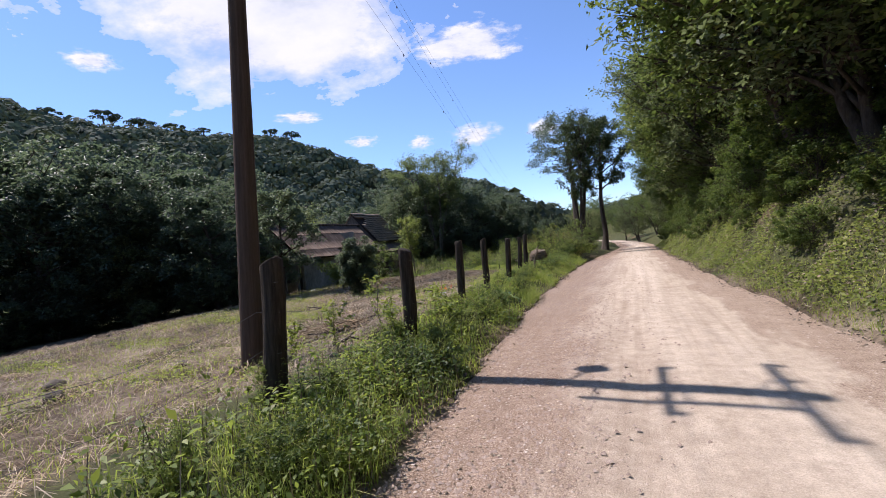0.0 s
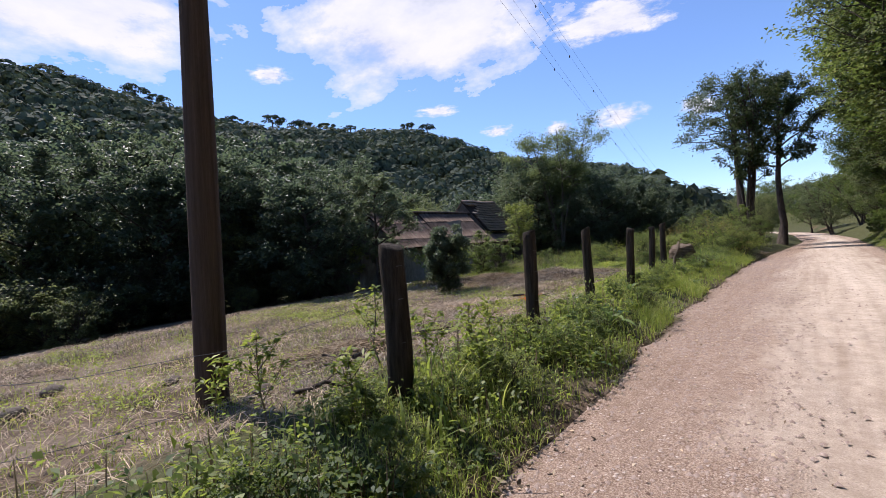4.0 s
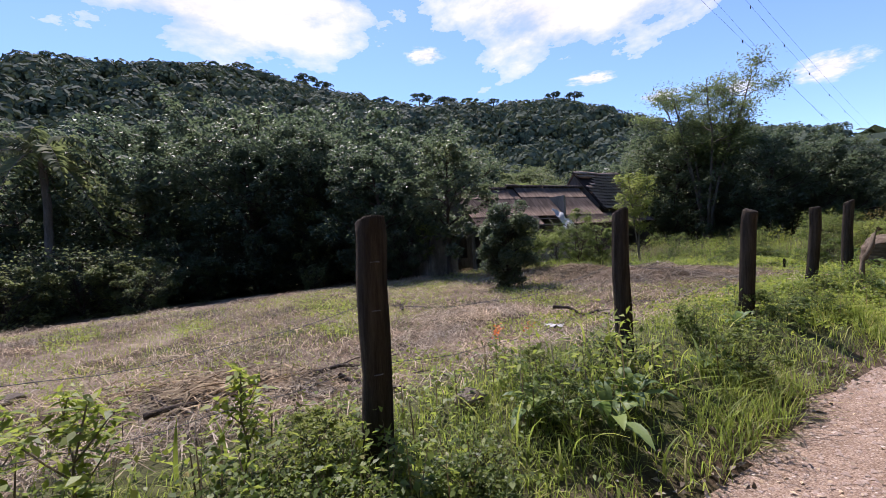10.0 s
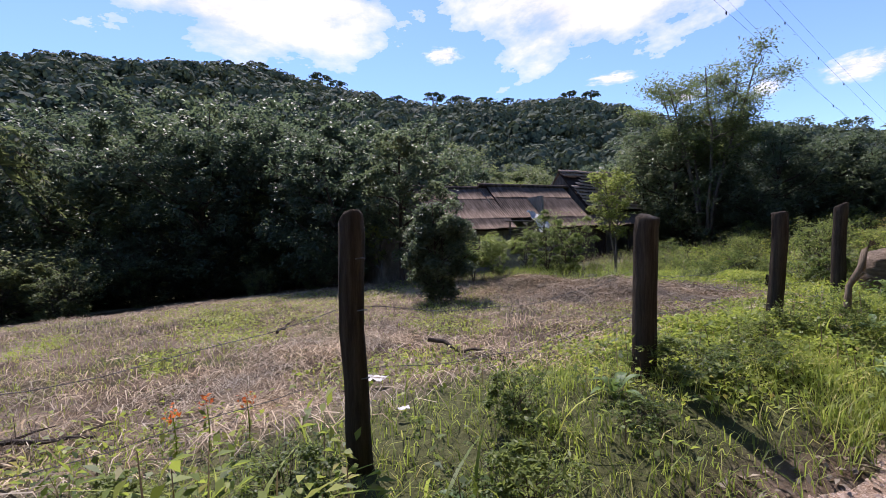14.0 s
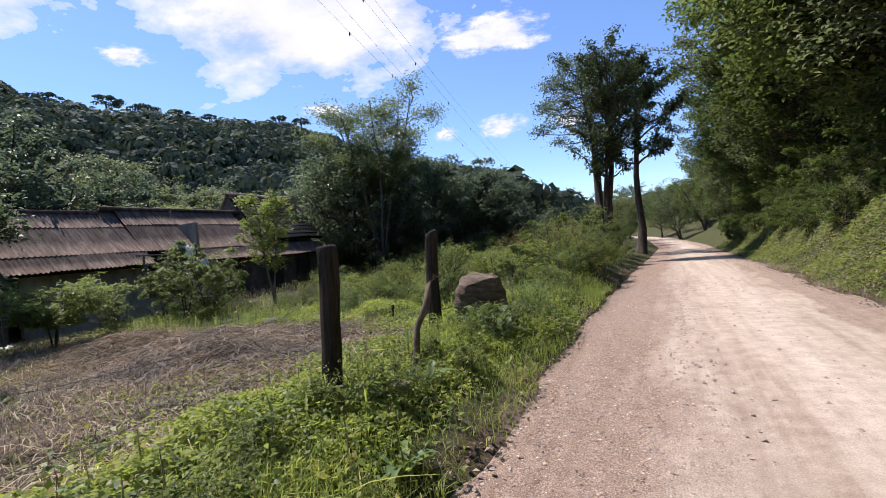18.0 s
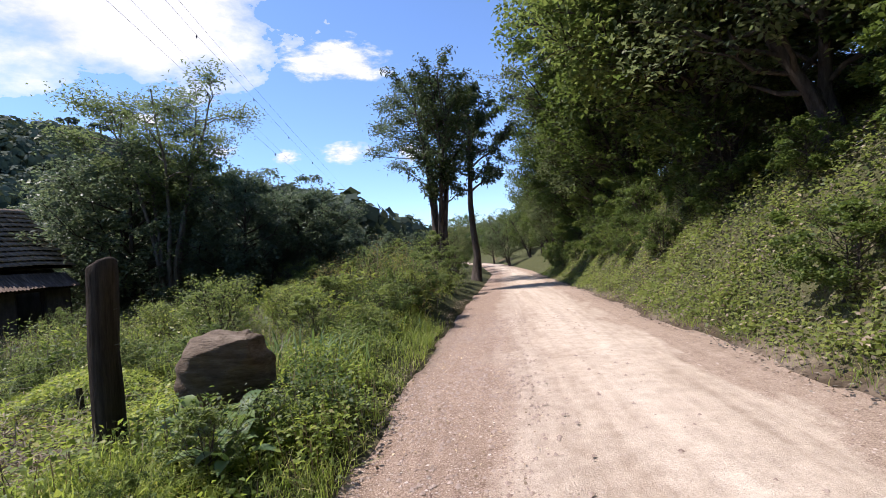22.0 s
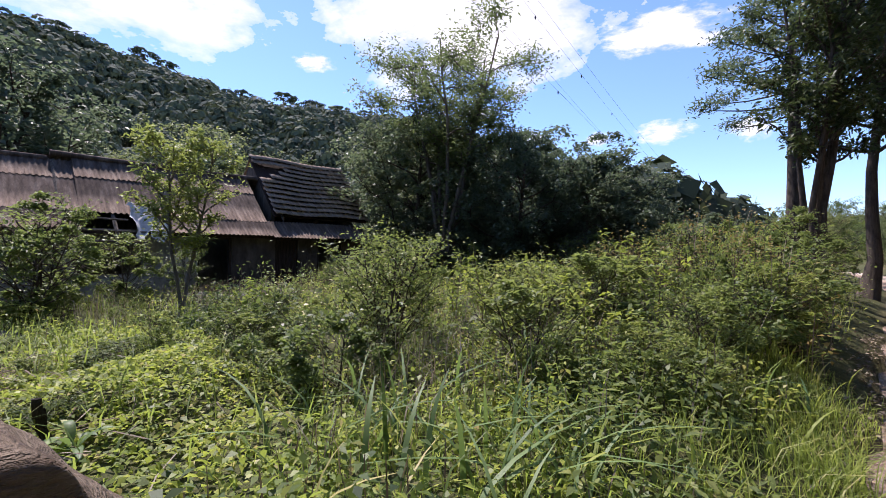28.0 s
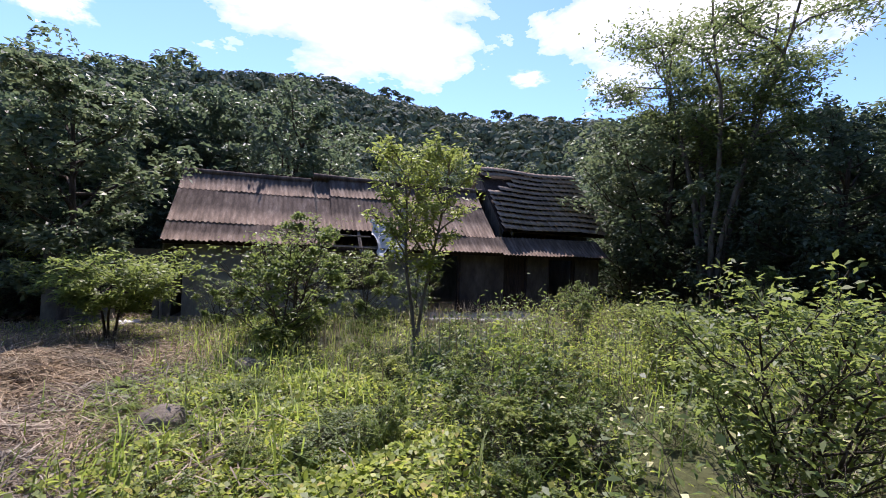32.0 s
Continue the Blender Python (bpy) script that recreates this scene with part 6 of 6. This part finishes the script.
for k, x, y, s, rz in ((0, -3.4, 27.4, 0.75, 40), (1, -4.4, 28.9, 0.65, 120), (0, -2.6, 29.8, 0.9, 200), (1, -1.9, 31.8, 0.8, 10), (0, -6.6, 27.4, 0.55, 70), (1, -6.8, 31.0, 0.75, 250), (0, -5.2, 25.0, 0.45, 300), (1, -2.2, 34, 1.2, 33),
                       (0, -4.8, 33, 1.2, 77), (1, -1.7, 26.0, 0.55, 140), (0, -8.6, 25.2, 0.45, 180), (1, -9.8, 28.5, 0.55, 210), (0, -13.4, 20.2, 0.85, 100), (1, -14.0, 21.6, 0.6, 30), (1, -13.7, 18.9, 0.72, 60), (0, -14.3, 17.6, 0.5, 20), (0, -13.2, 17.2, 0.55, 200), (1, -13.6, 26.2, 0.5, 40), (0, -8.3, 32.5, 1.1, 310), (1, -2.8, 37, 1.2, 90),
                       (0, -11.4, 24.6, 0.55, 12), (1, -10.6, 29.5, 0.75, 66), (0, -1.8, 39.5, 1.1, 20), (1, -5, 40, 1.3, 160)):
    plant((B1, B2)[k], x, y, s, rz)
C1 = bush("weed_clump", place(-4.2, 20.0), 421, 0.75, 0.62, 2600, 0.06, 0.034, M_LEAF_BANK, "dense rounded clump of leafy green weeds", "weed clumps", 0.05)
C2 = bush("weed_clump", place(-6.4, 20.2), 422, 0.6, 0.75, 2400, 0.055, 0.03, M_LEAF_MID, "dense rounded clump of dark leafy weeds", "weed clumps", 0.05)
C3 = bush("weed_clump", place(-3.0, 21.2), 423, 0.9, 0.6, 2400, 0.075, 0.026, M_LEAF_BRIGHT, "tall clump of leafy green weeds", "weed clumps", 0.05)
kr = np.random.default_rng(424)
for k in range(110):
    y = 18.9 + 13.5 * kr.uniform() ** 1.3
    x = float(left_edge(y)) - 0.95 - kr.uniform(0, 1) ** 1.4 * 11
    if x < -14.2 or (y < 19.6 and x > -3.9):
        continue
    near = 1.25 if x > -5 and y > 23 else 0.85
    near *= 0.72 if x < -4 and y < 25 else 1.0
    plant((C1, C2, C3)[k % 3], x, y, kr.uniform(0.45, 1.05) * near, kr.uniform(0, 360), kr.uniform(0.4, 1.0) * near)
for k in range(34):
    y = -4 + 21.5 * k / 34 + kr.uniform(-0.3, 0.3)
    x = float(left_edge(y)) - kr.uniform(0.35, 1.5)
    if off_rock(np.array(x), np.array(y)) > 0 and off_leaves(x, y) > 0.5:
        plant((C1, C2, C3)[k % 3], x, y, kr.uniform(0.3, 0.55), kr.uniform(0, 360), kr.uniform(0.3, 0.55))
for k in range(16):
    plant((C1, C2, C3)[k % 3], kr.uniform(-9, -4.6), kr.uniform(16.6, 19.0), kr.uniform(0.25, 0.5), kr.uniform(0, 360), kr.uniform(0.15, 0.32))
make_tree("spreading_bush", place(-12.5, 15.5, 0.92), grow(404, 1.75, 1.5, 0.9, 0.05, 14, 8500, 0.12, 0.042, 0.08, 0.14, "umbrella", 3, 6, 0.0, 0.95), M_BARK, M_LEAF_BRIGHT, "low spreading bush with feathery bright leaves", "bush")
sap = make_tree("sapling", place(-10.7, 20.6), grow(405, 3.9, 0.62, 1.5, 0.045, 16, 4200, 0.115, 0.05, 0.14, 0.9, "column", 2, 4, 0.0, 0.6, tilt=(0.0, -0.15)), M_BARK_PALE, M_LEAF_BRIGHT, "slender young tree with sparse bright leaves", "tree")
plant(sap, -23.5, 26.0, 1.5, 80, label="slender young tree with bright leaves behind the house")
plant(sap, -15.8, 13.4, 0.62, 200, label="small sapling with sparse bright leaves beside trees")
shrub = make_tree("flowering_shrub", place(-4.7, 21.0), grow(406, 1.35, 0.62, 0.2, 0.024, 16, 6500, 0.052, 0.024, 0.08, 0.9, "round", 4, 5, 0.05, 0.6, 0.35), M_BARK, M_LEAF_BRIGHT, "flowering shrub with bright leaves and cream blossom", "shrub")
cr = np.random.default_rng(407)
part("blossom", leaves(cr, cr.normal(size=(260, 3)) * (0.45, 0.45, 0.28) + (0.15, -0.2, 0.75), 0.035, 0.03, 0.3, 0.3), M_CREAM, shrub, "clusters of small cream flowers")
plant(shrub, -3.9, 22.4, 0.8, 130, label="bright green leafy shrub among weeds")
plant(shrub, -7.4, 23.2, 0.75, 240, label="bright green leafy shrub among weeds")
# understorey along the trees and on the bank
U = bush("understorey_bush", place(-21.5, 12.0), 411, 2.6, 1.7, 6000, 0.15, 0.075, M_LEAF_DARK, "dark shady undergrowth below the trees", "undergrowth")
V = bush("bank_bush", place(6.2, 24.0), 412, 2.2, 1.4, 5200, 0.13, 0.07, M_LEAF_MID, "leafy green bush growing on the bank", "bank bushes")
ur = np.random.default_rng(413)
for k in range(40):
    q = k / 40
    x, y = -20.8 - 7.0 * (1 - q) ** 0.8 + ur.uniform(-1.4, 1.0), -12 + 27 * q + ur.uniform(-0.6, 0.6)
    plant(U, x, y, ur.uniform(0.7, 1.3), ur.uniform(0, 360))
def small_palm(x, y):
    t = thing("small_palm", place(x, y), "young feather palm among weeds", "palm")
    r = np.random.default_rng(415)
    for i in range(8):
        a, e = 2.4 * i, 1.2 - 0.07 * i
        q = np.linspace(0, 1, 7)
        L = 1.15
        rad = L * (math.cos(e) * q + 0.3 * q * q)
        rib = np.column_stack([rad * math.cos(a), rad * math.sin(a), L * (math.sin(e) * q - 0.55 * q ** 2.2)])
        k = np.linspace(0.15, 1, 46)
        cc = np.column_stack([np.interp(k, q, rib[:, j]) for j in range(3)])
        sg = np.where(np.arange(46) % 2, 1.0, -1.0)[:, None]
        d = unit(np.array([-math.sin(a), math.cos(a), 0]) * sg + np.array([math.cos(a), math.sin(a), 0]) * 0.6 + np.array([0, 0, -0.15]) + 0.1 * r.normal(size=(46, 3)))
        l = (0.34 * np.sin(np.pi * (0.2 + 0.7 * k)))[:, None]
        wv = np.cross(d, np.array([0, 0, 1.0])) * 0.011
        v = np.stack([cc - wv, cc + wv, cc + d * l * 0.6 + wv, cc + d * l - [0, 0, 0.04]], axis=1)
        fr = part("frond", (v.reshape(-1, 3), np.arange(184).reshape(46, 4)), M_LEAF_BRIGHT, t)
        part("rib", tube(rib, np.linspace(0.012, 0.003, 7), 4, False), M_WEED, fr)


small_palm(-4.3, 22.9)
for x, y, s in ((-14.2, 31.2, 1.1), (-12.2, 32.0, 1.0), (-10.4, 33.8, 1.2), (-16.5, 30.6, 1.2), (-9.4, 36, 1.2), (-8.6, 39.5, 1.2), (-12.5, 35, 1.3), (-17.8, 13.2, 0.9), (-16.6, 12.2, 0.8), (-19.8, 15.2, 1.0), (-11, 40, 1.4), (-7.5, 44, 1.4), (-15, 41, 1.5)):
    plant(U, x, y, s, ur.uniform(0, 360))
for k in range(60):
    y = -5 + 1.0 * k + ur.uniform(-0.4, 0.4)
    if wave(0.3, y * 0.7) < -0.35:
        continue
    x = float(right_edge(y)) + ur.uniform(0.9, 2.3)
    plant(V, x, y, ur.uniform(0.25, 0.62), ur.uniform(0, 360))
for k in range(46):
    y = -4 + 1.45 * k + ur.uniform(-0.5, 0.5)
    x = float(right_edge(y)) + ur.uniform(2.2, 4.6)
    plant(V, x, y, ur.uniform(0.55, 1.25), ur.uniform(0, 360))


for k, (x, y, s) in enumerate(((5.6, 13.4, 0.6), (6.2, 14.4, 0.8), (5.5, 15.2, 0.55), (6.6, 15.8, 0.9), (5.8, 16.6, 0.6), (7.4, 16.6, 1.0), (6.4, 17.6, 0.8), (7.2, 14.6, 0.9), (7.8, 18.2, 1.0), (5.6, 18.4, 0.5), (8.2, 15.6, 1.1), (6.8, 19.4, 0.8))):
    plant(V, x, y, s, 47 * k)


EDGE = bush("edge_bush", place(-21.0, 2.4), 414, 2.3, 1.5, 6000, 0.13, 0.07, M_LEAF_OLIVE, "leafy olive green bush at the field edge", "edge bushes")
for k, (x, y, s) in enumerate(((-20.5, -1.2, 1.0), (-21.5, 0.8, 1.1), (-20.6, -3.4, 1.1), (-19.6, 3.0, 0.7), (-22.5, -5.5, 1.2), (-22.2, 5.0, 0.8), (-19.4, 9.4, 0.45), (-18.4, 11.4, 0.5), (-23.5, -8.5, 1.2))):
    plant(EDGE, x, y, s, 71 * k)


def broad_plant(x, y, s, seed, n=9):
    """A clump of long broad leaves on short stalks."""
    r = np.random.default_rng(seed)
    t = thing("broad_leaved_plant", place(x, y, 1, seed * 40), "clump of large pale green broad leaves on the verge", "plant", "broad-leaved plants")
    for i in range(n):
        a, e = 2.4 * i + r.uniform(-0.3, 0.3), r.uniform(0.5, 1.25)
        L, W = s * r.uniform(0.7, 1.2), s * r.uniform(0.22, 0.34)
        q = np.linspace(0, 1, 7)
        w = W * np.sin(np.pi * np.clip(0.06 + 0.94 * q, 0, 1)) ** 0.8
        rad = L * math.cos(e) * (0.25 + q) + 0.2 * L * q * q
        z = L * math.sin(e) * (0.25 + q) - 0.55 * L * q ** 2.3
        cx, cy = math.cos(a), math.sin(a)
        mid = np.column_stack([rad * cx, rad * cy, z])
        sd = np.column_stack([-cy * w * 0.5, cx * w * 0.5, 0.18 * w])
        sd2 = np.column_stack([cy * w * 0.5, -cx * w * 0.5, 0.18 * w])
        v = np.stack([mid + sd, mid, mid + sd2], axis=1).reshape(-1, 3)
        f = [(3 * k + j, 3 * k + j + 1, 3 * k + j + 4, 3 * k + j + 3) for k in range(6) for j in (0, 1)]
        lf = part("leaf", (v, f), M_BROAD, t, "", True)
        part("stalk", tube([(0, 0, -0.03), mid[0] * 0.6 + (0, 0, 0.01), mid[0]], [0.008, 0.007, 0.005], 4, False), M_BROAD, lf)


for i, (x, y, s) in enumerate(((-1.75, 16.75, 0.48), (-1.5, 16.35, 0.42), (-2.15, 16.9, 0.44), (-1.3, 7.05, 0.34), (-1.15, 6.6, 0.36), (-1.55, 6.2, 0.30), (-1.25, 8.3, 0.26), (-1.6, 14.2, 0.26), (-1.1, 12.8, 0.28), (-0.75, 1.1, 0.24), (-0.7, 4.6, 0.28), (-2.9, 17.6, 0.26), (-1.7, 17.1, 0.28), (-1.9, 10.0, 0.28), (-4.3, 18.2, 0.24))):
    broad_plant(x, y, s, 500 + i, 8)
for i, (x, y) in enumerate(((-2.9, 6.9), (-2.87, 7.35), (-3.1, 7.1))):
    r = np.random.default_rng(540 + i)
    t = thing("orange_flower_plant", place(x, y), "small plant with orange-red flowers in field grass", "plant", "orange flowers")
    part("stem", tube([(0, 0, -0.03), (0.02, 0.01, 0.2), (0.03, 0, 0.36)], [0.006, 0.005, 0.003], 4), M_WEED, t)
    part("flower", leaves(r, r.normal(size=(22, 3)) * 0.028 + (0.03, 0, 0.37), 0.035, 0.022, 0.6, 0.2), M_FLOWER, t)
    part("foliage", leaves(r, r.normal(size=(26, 3)) * (0.05, 0.05, 0.08) + (0.01, 0, 0.16), 0.07, 0.03, 0.2), M_WEED, t)


def tall_weed(x, y, h, seed, arms=5, leaf=0.075, mat=M_WEED):
    """An upright weed: a stem, side shoots and leaves in rosettes along them."""
    r = np.random.default_rng(seed)
    t = thing("tall_weed", place(x, y), "tall upright leafy weed with pointed leaves", "weed", "tall weeds")
    q = np.linspace(0, 1, 6)
    sway = np.cumsum(r.normal(size=(6, 2)) * 0.03, axis=0) * h
    st = np.column_stack([sway[:, 0] - sway[0, 0], sway[:, 1] - sway[0, 1], h * q - 0.03])
    part("stem", tube(st, np.linspace(0.009, 0.004, 6), 5, False), M_TWIG, t)
    c = [np.column_stack([np.interp(u, q, st[:, k]) for k in range(3)]) for u in [np.sort(r.uniform(0.25, 1, int(46 * h)))]][0]
    cs = [c + r.normal(size=c.shape) * 0.02, st[-1] + r.normal(size=(10, 3)) * 0.025]
    for i in range(arms):
        u = 0.3 + 0.55 * i / arms
        p0 = np.array([np.interp(u, q, st[:, k]) for k in range(3)])
        a = 2.4 * i + r.uniform(-0.4, 0.4)
        L = h * (0.45 - 0.3 * u) * r.uniform(0.8, 1.3)
        e = p0 + np.array([math.cos(a) * L * 0.8, math.sin(a) * L * 0.8, L])
        part("shoot", tube([p0, (p0 + e) / 2 + (0, 0, -0.03 * L), e], [0.005, 0.004, 0.003], 4, False), M_TWIG, t)
        w = r.uniform(0.25, 1, 16)[:, None]
        cs.append(p0 * (1 - w) + e * w + r.normal(size=(16, 3)) * 0.02)
        cs.append(e + r.normal(size=(6, 3)) * 0.02)
    part("foliage", leaves(r, np.concatenate(cs), leaf, leaf * 0.42, 0.05, 0.55), mat, t)


for i, (x, y, h) in enumerate(((-2.35, 2.72, 1.05), (-2.0, 3.1, 0.7), (-2.6, 3.3, 0.6), (-1.6, 3.5, 0.7), (-1.9, 4.2, 0.65), (-2.3, 1.3, 0.85), (-1.5, 1.6, 0.6), (-1.1, 2.9, 0.55), (-3.1, 1.2, 0.7),
                               (-4.1, 21.9, 1.2), (-3.3, 22.1, 1.1), (-5.0, 22.4, 1.0), (-2.7, 21.7, 0.9), (-6.6, 20.4, 0.75), (-7.6, 20.6, 0.85), (-2.4, 22.9, 1.1), (-3.0, 23.6, 1.3))):
    tall_weed(x, y, h, 600 + i, 5, 0.085)
